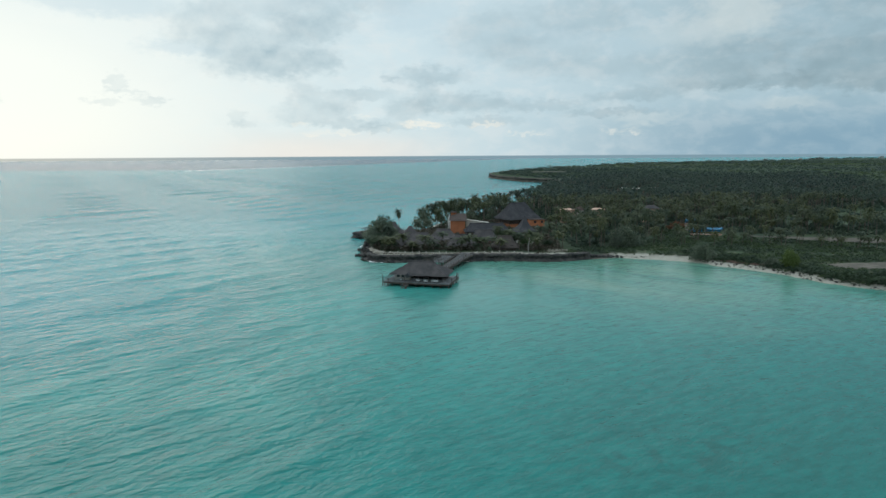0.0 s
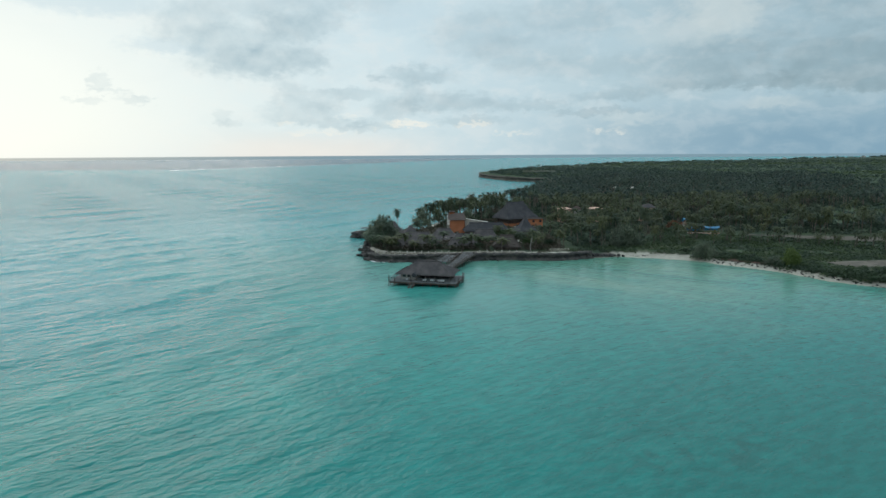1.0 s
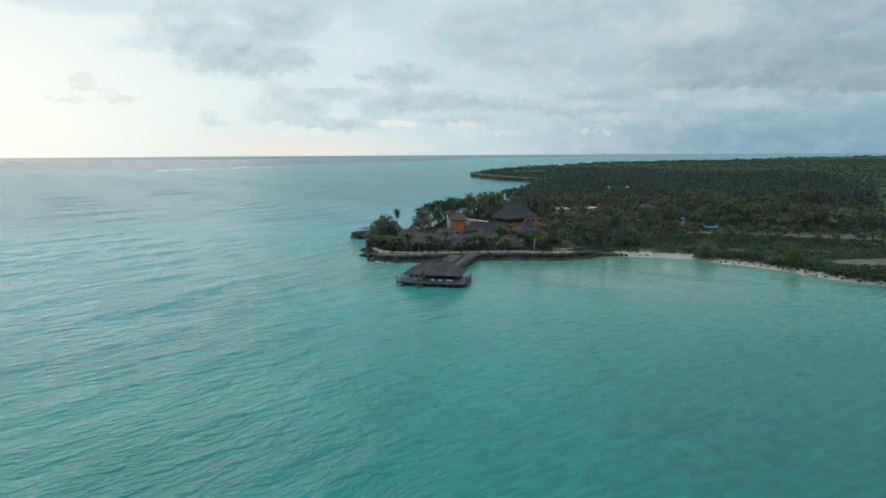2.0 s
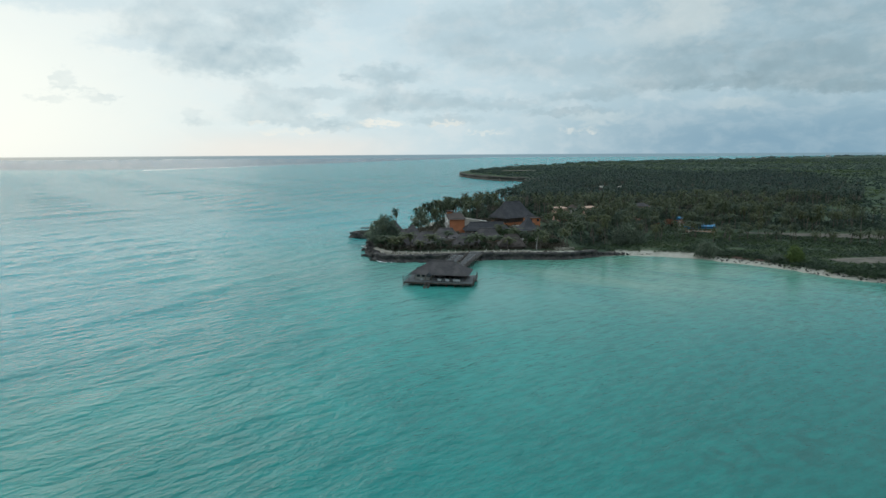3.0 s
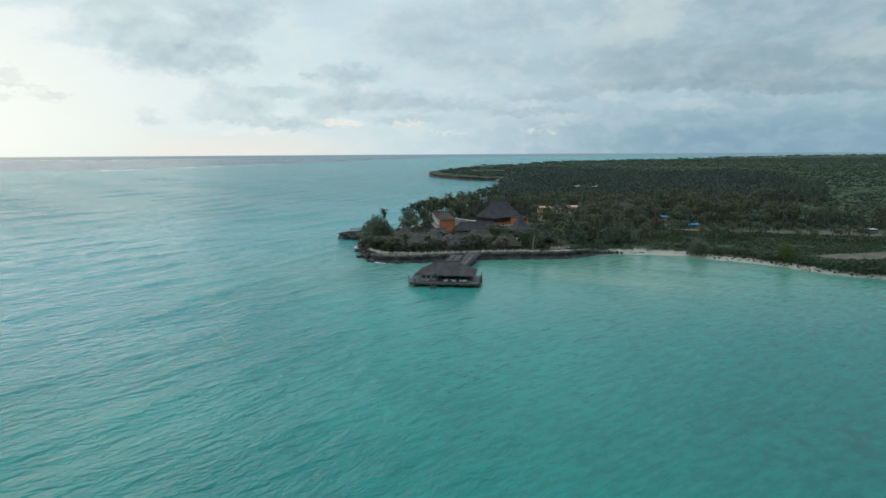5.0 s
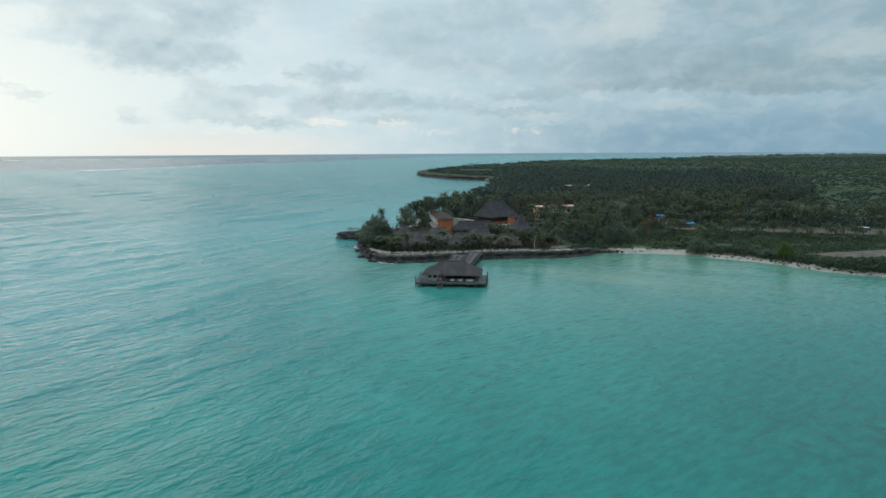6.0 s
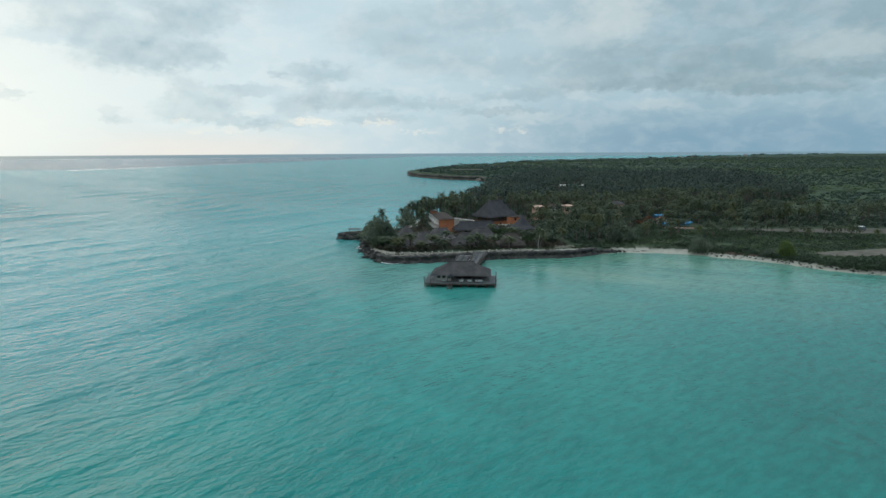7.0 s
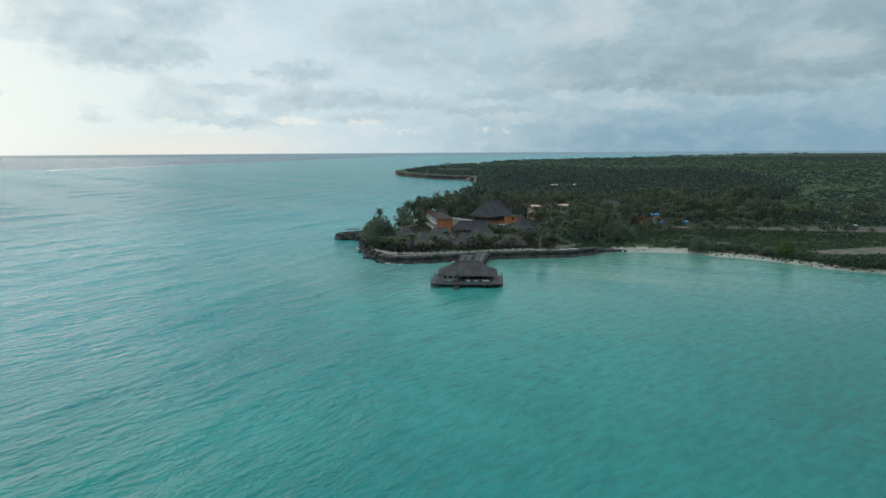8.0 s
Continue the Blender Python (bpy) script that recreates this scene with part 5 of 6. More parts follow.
def orange_house():
    """Two storeys, balconies on the sea side, low tiled roof with a raised block."""
    g = 3.0
    root = thing("orange_house", pose(3.0, 288.3, g, 0, 0, -2), "two-storey orange house with white balconies and a low tiled roof", "house")
    part("wall", a_box(0, 6.8, 0, 33, -0.9, 5.4), ORANGE, root)
    roof = bmesh.new()
    vs = [roof.verts.new(c) for c in ((-0.7, -0.6, 5.35), (7.5, -0.6, 5.35), (7.5, 33.6, 5.35), (-0.7, 33.6, 5.35), (3.4, 3.4, 6.0), (3.4, 29.6, 6.0))]
    for f in ((0, 1, 4), (1, 2, 5, 4), (2, 3, 5), (3, 0, 4, 5), (3, 2, 1, 0)):
        roof.faces.new([vs[k] for k in f])
    r = part("roof", roof, TILE, root)
    part("raised_block", a_box(-0.2, 2.4, 27, 33.2, 5.3, 6.5, bevel=0.05), ORANGE, root)
    part("block_roof", a_box(-0.5, 2.7, 26.6, 33.6, 6.5, 6.7, bevel=0.06), TILE, root)
    for s, z in enumerate((0.0, 3.0)):
        part("balcony", a_box(-1.2, 0.0, 1.5, 32, z - 0.12, z + 0.12), BRIGHT, root)
        for k in range(9):
            y = 2.6 + 3.4 * k
            win = part("window", a_box(-0.05, 0.06, y, y + 1.9, z + 0.25, z + 2.25), GLASS, root)
            rim = bmesh.new()
            box(rim, -0.1, 0.02, y - 0.35, y, z + 0.12, z + 2.35)
            box(rim, -0.1, 0.02, y + 1.9, y + 2.25, z + 0.12, z + 2.35)
            box(rim, -0.1, 0.02, y - 0.35, y + 2.25, z + 2.25, z + 2.38)
            part("window_frame", rim, BRIGHT, win)
            part("parapet", a_box(-1.25, -1.15, y - 0.9, y + 2.3, z + 0.12, z + 0.95), BRIGHT, root)
            part("pillar", a_box(-1.25, -1.0, y - 1.15, y - 0.9, z + 0.12, z + 2.35), BRIGHT, root)


orange_house()


def white_wing():
    """A pale building whose lean-to roof falls away to one side."""
    root = thing("white_wing", pose(10.6, 297.0, 2.7, 0, 0, -2), "low white wing with a pale sloping roof", "building")
    bm = bmesh.new()
    vs = [bm.verts.new(c) for c in ((0, 0, -0.9), (10.5, 0, -0.9), (10.5, 3, -0.9), (0, 3, -0.9), (0, 0, 5.2), (10.5, 0, 3.7), (10.5, 3, 3.7), (0, 3, 5.2))]
    for f in ((0, 1, 5, 4), (1, 2, 6, 5), (2, 3, 7, 6), (3, 0, 4, 7), (0, 3, 2, 1), (4, 5, 6, 7)):
        bm.faces.new([vs[k] for k in f])
    part("wall", bm, WHITE, root)
    bm = bmesh.new()
    vs = [bm.verts.new(c) for c in ((-0.4, -0.5, 5.32), (10.9, -0.5, 3.72), (10.9, 3.4, 3.72), (-0.4, 3.4, 5.32))]
    bmesh.ops.solidify(bm, geom=[bm.faces.new(vs)], thickness=-0.22)
    part("roof", bm, BRIGHT, root, "pale cream sloping roof slab")


white_wing()


def villa(x, y, turn, w, d, h, z0, wall, roofm, label):
    root = thing("villa", pose(x, y, z0, 0, 0, turn), label, "house", "villas among the palms")
    part("wall", a_box(-w / 2, w / 2, -d / 2, d / 2, -0.5, h), wall, root)
    bm = bmesh.new()
    a, b, rise = w / 2 + 0.5, d / 2 + 0.5, 0.7 if roofm == wall else 1.7
    vs = [bm.verts.new(c) for c in ((-a, -b, h - 0.02), (a, -b, h - 0.02), (a, b, h - 0.02), (-a, b, h - 0.02), (-a * 0.35, 0, h + rise), (a * 0.35, 0, h + rise))]
    for f in ((0, 1, 5, 4), (1, 2, 5), (2, 3, 4, 5), (3, 0, 4), (3, 2, 1, 0)):
        bm.faces.new([vs[k] for k in f])
    part("roof", bm, roofm, root)
    n = int(w // 2.6)
    for k in range(n):
        cx = -w / 2 + w * (k + 0.5) / n
        for z in ([0.9] if h < 4.5 else [0.9, 3.9]):
            win = part("window", a_box(cx - 0.5, cx + 0.5, -d / 2 - 0.05, -d / 2 + 0.05, z, z + 1.3), GLASS, root)
            part("window_sill", a_box(cx - 0.65, cx + 0.65, -d / 2 - 0.14, -d / 2 + 0.02, z - 0.12, z - 0.02), WHITE, win)


villa(66.5, 336.0, 8, 6.4, 6.0, 6.6, 2.4, PINK, PINK, "pink two-storey villa rising above the palms")
villa(72.5, 334.0, 8, 3.0, 5.0, 6.6, 2.4, WHITE, TILE, "narrow white villa beside the pink one")
villa(82.5, 335.0, 4, 6.2, 5.0, 6.8, 2.4, PINK, PINK, "pale pink villa with a low faded roof above the palms")
villa(111.0, 335.0, -6, 7.5, 6.0, 7.2, 2.4, PINK, THATCH, "pink villa with a grey thatched roof above the palms")
villa(117.0, 296.0, -6, 4.0, 3.6, 2.6, 2.0, WHITE, SAND, "small white cabin beside blue tarpaulins")
shed = thing("long_shed", pose(169.0, 543.0, height(169, 543), 0, 0, -2), "long low shed with a pale grey roof amid the palm grove", "shed")
part("wall", a_box(-14, 14, -3.5, 3.5, -0.5, 6.0), DARKWOOD, shed)
bm = bmesh.new()
vs = [bm.verts.new(c) for c in ((-14.6, -4.2, 5.9), (14.6, -4.2, 5.9), (14.6, 0, 7.3), (-14.6, 0, 7.3), (-14.6, 4.2, 5.9), (14.6, 4.2, 5.9))]
bmesh.ops.solidify(bm, geom=[bm.faces.new([vs[k] for k in f]) for f in ((0, 1, 2, 3), (3, 2, 5, 4))], thickness=0.15)
part("roof", bm, WHITE, shed, "pale grey sheet roof")
for x, y, w in ((1740, 3060, 16), (1900, 3190, 22), (2050, 3315, 18), (2600, 3730, 24)):
    villa(x, y, -20, w, 12, 7.0, 1.2, WHITE, TILE, "distant white hotel building on the far coast")


def tarpaulin(x, y, turn, w, d, h, label):
    """A blue awning, sagging between poles."""
    g = height(x, y)
    root = thing("blue_awning", pose(x, y, g, 0, 0, turn), label, "awning", "blue awnings")
    bm = bmesh.new()
    n = 8
    vs = [[bm.verts.new((w * (i / n - 0.5), d * (j / n - 0.5), h + 0.7 * math.cos(3.14 * (j / n - 0.5)) - 0.25 * math.sin(3.14 * i / n) + 0.1 * math.sin(i * 2.1 + j))) for j in range(n + 1)] for i in range(n + 1)]
    for i in range(n):
        for j in range(n):
            bm.faces.new((vs[i][j], vs[i + 1][j], vs[i + 1][j + 1], vs[i][j + 1]))
    part("canopy", bm, BLUE, root)
    bm = bmesh.new()
    vs = [[bm.verts.new((w * (i / n - 0.5), d * 0.5 + 0.05 * math.sin(i * 1.7), z)) for z in (0.3, h)] for i in range(n + 1)]
    for i in range(n):
        bm.faces.new((vs[i][0], vs[i + 1][0], vs[i + 1][1], vs[i][1]))
    part("back_sheet", bm, BLUE, root)
    for px in (-0.48, 0.48):
        for py in (-0.48, 0.48):
            part("pole", tube(bmesh.new(), (w * px, d * py, -0.2), (w * px, d * py, h), 0.05), WOOD, root)


tarpaulin(124.8, 288.0, -10, 6.8, 3.5, 1.8, "bright blue awning by the edge of the palms")
tarpaulin(117.0, 289.0, -10, 6.0, 3.2, 1.7, "blue awning partly hidden behind palm crowns")
tarpaulin(122.5, 309.0, -8, 5.5, 2.6, 3.6, "blue awning half hidden by palm trunks")


def minibus(x, y, turn):
    g = height(x, y) + 0.12
    root = thing("minibus", pose(x, y, g, 0, 0, turn), "white minibus parked on the dirt road", "minibus")
    part("body", a_box(-2.8, 2.8, -0.95, 0.95, 0.35, 1.45, bevel=0.12), BUSBLUE, root, "dark blue-grey lower body")
    part("cabin", a_box(-2.7, 2.2, -0.9, 0.9, 1.45, 1.85, bevel=0.08), GLASS, root, "dark glass band")
    part("roof", a_box(-2.75, 2.25, -0.95, 0.95, 1.85, 2.1, bevel=0.08), PAINT, root)
    for sx in (-1.8, 1.8):
        for sy in (-0.9, 0.9):
            wheel = part("wheel", tube(bmesh.new(), (sx, sy - 0.11, 0.34), (sx, sy + 0.11, 0.34), 0.34, 0.34, 16), RUBBER, root)
            part("rim", tube(bmesh.new(), (sx, sy - 0.12, 0.34), (sx, sy + 0.12, 0.34), 0.19, 0.19, 12), PAINT, wheel)


minibus(192.6, 256.2, -14)
yard = thing("low_wall", pose(111.0, 281.5, height(117, 280.5), 0, 0, -8), "low faded pink wall along the edge of the yard", "wall")
for k in range(7):
    part("panel", a_box(2.0 * k + 0.15, 2.0 * k + 1.85, -0.1, 0.1, -0.4, 0.75), PINK, yard)
    part("pillar", a_box(2.0 * k - 0.15, 2.0 * k + 0.15, -0.15, 0.15, -0.4, 1.0, bevel=0.03), WHITE, yard)

# ---- broad trees ----


def crown_tree(kind_name, h, r, mat, label, clumps, leaves, size, flat, droop, seed, category="tree", low=False):
    rng = np.random.RandomState(seed)
    root = thing(kind_name, pose(0, 0, -300), label, category)
    bm = bmesh.new()
    tube(bm, (0, 0, -0.4), (0.1, 0, h * 0.45), r * 0.07, r * 0.05)
    for k in range(6):
        a = k * 1.05 + rng.uniform(-0.3, 0.3)
        q = (r * 0.6 * math.cos(a), r * 0.6 * math.sin(a), h * rng.uniform(0.55, 0.85))
        tube(bm, (0.05, 0, h * rng.uniform(0.25, 0.45)), q, r * 0.04, r * 0.012, 5)
    part("trunk", bm, BARK, root)
    co, tri = leaf_mesh(rng, clumps, leaves, size / r, flat, 0.25, droop, 1.4 if droop > 0.3 else 1.0)
    if droop > 0.3:
        co[:, :2] *= 1.18 - 0.72 * np.clip((co[:, 2:3] + 0.25) / 1.35, 0, 1)
    if low:
        co[:, 2] = (co[:, 2] + 0.25) / 1.2 * 2 - 0.85
        co[:, :2] *= (1 - 0.25 * np.clip(co[:, 2:3], 0, 1))
        co = co * np.array([r, r, h * 0.5]) + np.array([0, 0, h * 0.48])
    else:
        co = co * np.array([r, r, h * 0.55]) + np.array([0, 0, h * 0.50])
    part("crown", raw_mesh("crown", co, tri, mat), None, root)
    return root


made = {}


def plant(kind, x, y, scale=1.0, tall=1.0):
    root = made[kind]
    m = pose(x, y, height(x, y) - 0.1, 0, 0, (x * 37 + y * 19) % 360)
    ob = copy_thing(root, m) if root.get("placed") else root
    root["placed"] = 1
    ob.matrix_basis = m @ Matrix.Diagonal((scale, scale, scale * tall, 1))
    return ob


made["casuarina"] = crown_tree("casuarina_tree", 12.0, 3.6, NEEDLE, "dark feathery casuarina tree", 38, 26, 0.40, 1.05, 0.5, 31)
made["casuarina_b"] = crown_tree("casuarina_tree", 11.0, 3.2, NEEDLE, "dark feathery casuarina tree with an uneven crown", 36, 28, 0.40, 1.1, 0.5, 32)
made["almond"] = crown_tree("almond_tree", 7.5, 3.8, LEAF, "rounded dark green tropical almond tree", 60, 18, 0.38, 0.8, 0.1, 33)
made["dark_bush"] = crown_tree("large_bush", 6.8, 4.0, NEEDLE, "large dark bush at the edge of the beach", 90, 24, 0.36, 0.9, 0.1, 34, "bush", True)
made["yellow_tree"] = crown_tree("round_tree", 7.4, 3.8, YELLOWLEAF, "rounded yellow-green tree above the beach", 110, 26, 0.36, 0.9, 0.0, 35, "tree", True)
made["flame"] = crown_tree("flame_tree", 6.5, 3.2, FLAME, "rusty orange-leaved tree among the palms", 46, 16, 0.36, 0.8, 0.0, 36)
made["green_tree"] = crown_tree("garden_tree", 6.4, 3.2, LEAF_LIGHT, "fresh green leafy tree between the thatched huts", 70, 20, 0.36, 0.8, 0.0, 37)
TIP_TREES = (("casuarina", -9.5, 308, 1.15, 0.85), ("casuarina", -1.5, 316, 1.0, 0.8), ("casuarina_b", -7.5, 304, 0.9, 0.7), ("casuarina_b", -12.5, 306, 0.7, 0.7), ("casuarina", -29, 263, 1.15, 0.72), ("casuarina_b", -26.5, 260, 1.2, 0.76), ("casuarina_b", -25.5, 265, 1.0, 0.76), ("casuarina", -30, 270, 0.95, 0.66), ("almond", -27.5, 248, 0.9, 0.85), ("almond", -24, 247, 0.95, 0.85), ("almond", -20.5, 243.5, 0.7, 0.7), ("casuarina", -26.5, 272, 1.1, 0.74), ("casuarina", -28.5, 255, 0.95, 0.66), ("almond", -24.5, 253, 1.0, 0.95), ("casuarina", -24.8, 263, 1.2, 0.8), ("casuarina_b", -22.5, 259, 1.05, 0.72), ("casuarina_b", -27.5, 267, 1.15, 0.8), ("casuarina_b", -31, 284, 0.6, 0.6), ("casuarina", -29, 279, 0.8, 0.66), ("almond", -17, 258, 0.55, 0.6))
INLAND_TREES = (("green_tree", 29.5, 266.5, 1.0, 0.85), ("green_tree", 26, 270.5, 0.9, 0.8), ("green_tree", 13.5, 252.5, 0.75, 0.8), ("green_tree", 31.5, 247, 0.8, 0.8), ("green_tree", 24, 276, 0.8, 0.75), ("green_tree", -12.5, 240.5, 0.6, 0.7), ("almond", 12.5, 241, 0.6, 0.7), ("almond", 29, 262, 0.8, 0.8), ("almond", 22, 256, 0.7, 0.75), ("almond", 37, 255, 0.8, 0.8), ("almond", 41, 246, 0.7, 0.7), ("almond", 31, 272, 0.8, 0.75), ("almond", -3, 243, 0.5, 0.6), ("almond", 2, 240, 0.5, 0.55), ("dark_bush", 91.2, 221.3, 0.92, 1.2), ("dark_bush", 95, 223, 0.75, 0.8), ("dark_bush", 72, 250, 1.25, 1.2), ("dark_bush", 69, 247, 0.9, 1.1), ("dark_bush", 76, 249, 0.9, 1.0), ("yellow_tree", 112.3, 201.5, 0.68, 1.4), ("dark_bush", 108.5, 205.5, 0.7, 0.7), ("flame", 112, 299, 1.0, 0.8), ("flame", 117, 296, 1.05, 0.8), ("flame", 106, 297, 0.8, 0.7), ("almond", 87, 300, 1.0, 1.0), ("casuarina", 104, 330, 1.0, 0.95), ("casuarina", 14, 334, 0.9, 0.7), ("casuarina_b", 27, 348, 0.9, 0.75), ("almond", 65, 328, 0.66, 0.8), ("almond", 70, 327, 0.6, 0.8), ("almond", 80, 328, 0.66, 0.8), ("almond", 85, 328, 0.62, 0.8), ("almond", 110, 327, 0.66, 0.8), ("casuarina", 224, 287, 1.1, 0.8), ("casuarina_b", 230, 290, 1.2, 0.8), ("casuarina", 235, 286, 1.1, 0.75))
for kind, x, y, s, t in TIP_TREES + INLAND_TREES:
    plant(kind, x, y, s, t)
# scattered palms on the seaward side of the road and on the headland
for k in range(46):
    x = 86 + 1.9 * k + rng.uniform(-2.0, 2.0)
    y = (266 if x < 128 else 266 - 0.48 * (x - 128)) - rng.uniform(0, 17) - 4 * (k % 3 == 0)
    if free(x, y, 0.5) and not 109.5 < x < 113.5:
        palm(x, y, k % 6, rng.uniform(3.8, 6.8) - 0.012 * k, rng.uniform(0.6, 0.85))
for x, y, k, tall in ((-6, 312, 2, 11.0), (-3.2, 307, 0, 9.0), (-8.2, 314, 4, 11.5), (-11, 311, 1, 9.5), (0.5, 321, 5, 11.5), (-27.2, 258, 3, 6.6), (-23, 256, 1, 7.0), (107.5, 263, 2, 6.0), (109, 267, 4, 5.4), (106, 268, 1, 5.8), (112.5, 282.5, 0, 7.6), (115.5, 283.5, 3, 7.2)):
    palm(x, y, k, tall, 0.8)

# ---- terrace wall and shore details ----


def terrace_wall(points, label):
    """A low white wall in bays between square pillars."""
    root = thing("terrace_wall", pose(0, 0, 0), label, "wall")
    pts = sample(points, 2.4)
    for (ax, ay), (bx, by) in zip(pts[:-1], pts[1:]):
        g = height((ax + bx) / 2, (ay + by) / 2)
        turn = math.degrees(math.atan2(by - ay, bx - ax))
        L = math.hypot(bx - ax, by - ay)
        lift = rng.uniform(-0.12, 0.1)
        part("pillar", a_box(-0.18, 0.18, -0.18, 0.18, -0.5, 1.0 + lift, bevel=0.03), WHITE, root, m=pose(ax, ay, g, 0, 0, turn))
        if rng.rand() < 0.45:
            part("bay", a_box(0.18, L - 0.18, -0.1, 0.1, -0.5, 0.42 + lift), SAND, root, m=pose(ax, ay, g, 0, 0, turn))


terrace_wall([(-26, 232.6), (-12, 230.2), (3, 230.0)], "low white terrace wall along the rock edge")
terrace_wall([(12, 230.4), (28.5, 230.0)], "low white terrace wall near the foot of the jetty")
ruin = thing("retaining_wall", pose(38.6, 234.6, 2.2, 0, 0, -6), "rough pale stone retaining wall above the rocks", "wall")
for k in range(16):
    for c in range(3):
        L = 0.5
        if c == 2 and (k * 7) % 5 < 2:
            continue
        part("stone", a_box(k * L + 0.25 * (c % 2), k * L + 0.25 * (c % 2) + L - 0.03, -0.2 + rng.uniform(-0.05, 0.05), 0.2, c * 0.36 - 0.2, c * 0.36 + 0.14 + rng.uniform(-0.05, 0.06), bevel=0.04), SAND, ruin)


def sea_kiosk():
    """A stone terrace with a flat pergola on the outer rocks."""
    root = thing("stone_kiosk", pose(-36.4, 291.2, 1.2, 0, 0, -6), "stone terrace with a flat wooden pergola on the outer rocks", "kiosk")
    part("base", a_box(-2.0, 6.4, -1.8, 3.4, -1.4, 1.7, bevel=0.5), ROCK, root)
    part("parapet", a_box(-1.6, 6.0, -1.75, -1.45, 1.7, 2.3, bevel=0.05), DIRT, root)
    for px in (-1.2, 0.4, 2.0, 3.4):
        for py in (-1.2, 2.5):
            part("post", tube(bmesh.new(), (px, py, 1.5), (px, py, 3.5), 0.09), WOOD, root)
    for py in (-1.2, 2.5):
        part("beam", a_box(-1.7, 3.9, py - 0.08, py + 0.08, 3.4, 3.58), WOOD, root)
    for k in range(10):
        part("slat", a_box(-1.6 + 0.56 * k, -1.36 + 0.56 * k, -1.7, 3.0, 3.58, 3.68), WOOD, root)


sea_kiosk()


def lump(rng, r):
    bm = bmesh.new()
    bmesh.ops.create_icosphere(bm, subdivisions=2, radius=r)
    for v in bm.verts:
        n = noise.noise(v.co * (1.6 / r) + Vector((rng.uniform(0, 9),) * 3) * 0)
        v.co *= 1 + 0.5 * n
        v.co.z *= 0.6
    return bm


rock_meshes = []
for k in range(6):
    bm = lump(rng, 0.5 + 0.06 * k)
    for v in bm.verts:
        v.co += Vector((rng.uniform(-0.06, 0.06), rng.uniform(-0.06, 0.06), rng.uniform(-0.05, 0.05)))
    rock_meshes.append(bm_mesh("rock", bm, ROCK))


def stone(x, y, s):
    ob = new("rock", rock_meshes[rng.randint(0, 6)])
    ob.matrix_basis = pose(x, y, height(x, y) + 0.08 * s, 0, 0, rng.uniform(0, 360)) @ Matrix.Diagonal((s * rng.uniform(0.8, 1.5), s, s * rng.uniform(0.7, 1.1), 1))
    tagged(ob, "dark weathered coral rock lying on the beach", "rock", "rocks on the beach")


beach = sample(COAST[COAST.index((124, 172.5)):COAST.index((53.5, 229.5)) + 1], 0.75)
bt = np.gradient(beach, axis=0)
for (x, y), (tx, ty) in zip(beach, bt):
    L = math.hypot(tx, ty)
    nx, ny = ty / L, -tx / L
    if not inside(x + nx * 3, y + ny * 3, LAND):
        nx, ny = -nx, -ny
    clear = 76 < x < 92
    if rng.rand() < (0.05 if clear else 0.85 if x < 76 else 0.75):
        off = rng.uniform(0.2, 3.2) * (0.35 if x < 64 else 1.0 if x < 104 else 0.5)
        stone(x + nx * off, y + ny * off, rng.uniform(0.35, 1.0) * (1.35 if x < 62 else 0.62))
        if x > 92:
            stone(x + nx * off * 0.5 + rng.uniform(-0.4, 0.4), y + ny * off * 0.5 + rng.uniform(-0.4, 0.4), rng.uniform(0.3, 0.55))
for x, y, s in ((-33, 234, 1.6), (-31.5, 231, 1.3), (-35.5, 243, 1.2), (-36.5, 247, 1.5), (-33, 262, 1.3), (-31.5, 272, 1.5), (-33.2, 280, 1.3), (-37, 291, 1.2), (-43.5, 294, 1.4), (-38.8, 292.6, 3.4), (-36.2, 291.4, 3.6), (-41.0, 293.6, 2.4), (-33.0, 290.2, 3.0), (-31.0, 279, 2.6), (-31.2, 284, 2.8), (-31.5, 266, 2.4), (-33.0, 258, 2.2), (-34.0, 250, 2.2), (-31.0, 235, 2.0), (-29, 229, 1.8), (-24, 226.5, 1.6), (-12, 224.6, 1.4), (2, 225.6, 1.3), (24, 226.0, 1.5), (36, 225.0, 1.8), (45, 226.0, 1.6), (52, 229.0, 1.5)):
    stone(x, y, s)

for k in range(46):
    u = rng.rand()
    if u < 0.5:
        stone(-31 - rng.uniform(-1.5, 4.5), rng.uniform(232, 252), rng.uniform(0.7, 2.0))
    elif u < 0.8:
        stone(rng.uniform(-30, 0), 226.5 - rng.uniform(0, 2.2), rng.uniform(0.6, 1.5))
    else:
        stone(-33.5 + rng.uniform(-1.5, 2), rng.uniform(256, 288), rng.uniform(0.8, 2.0))


for x, y, s in ((-42.6, 293.2, 0.9), (-41.2, 292.6, 1.4), (-40.0, 292.2, 1.9), (-39.0, 291.6, 1.5), (-37.8, 291.8, 2.3), (-36.8, 290.6, 1.9), (-35.4, 290.0, 2.2), (-34.2, 289.2, 1.7), (-33.0, 288.6, 2.4), (-32.2, 286.8, 2.0), (-31.6, 281.6, 1.8), (-32.6, 276.8, 1.6), (-32.4, 270.4, 2.0), (-33.4, 265.0, 1.7)):
    stone(x, y, s)


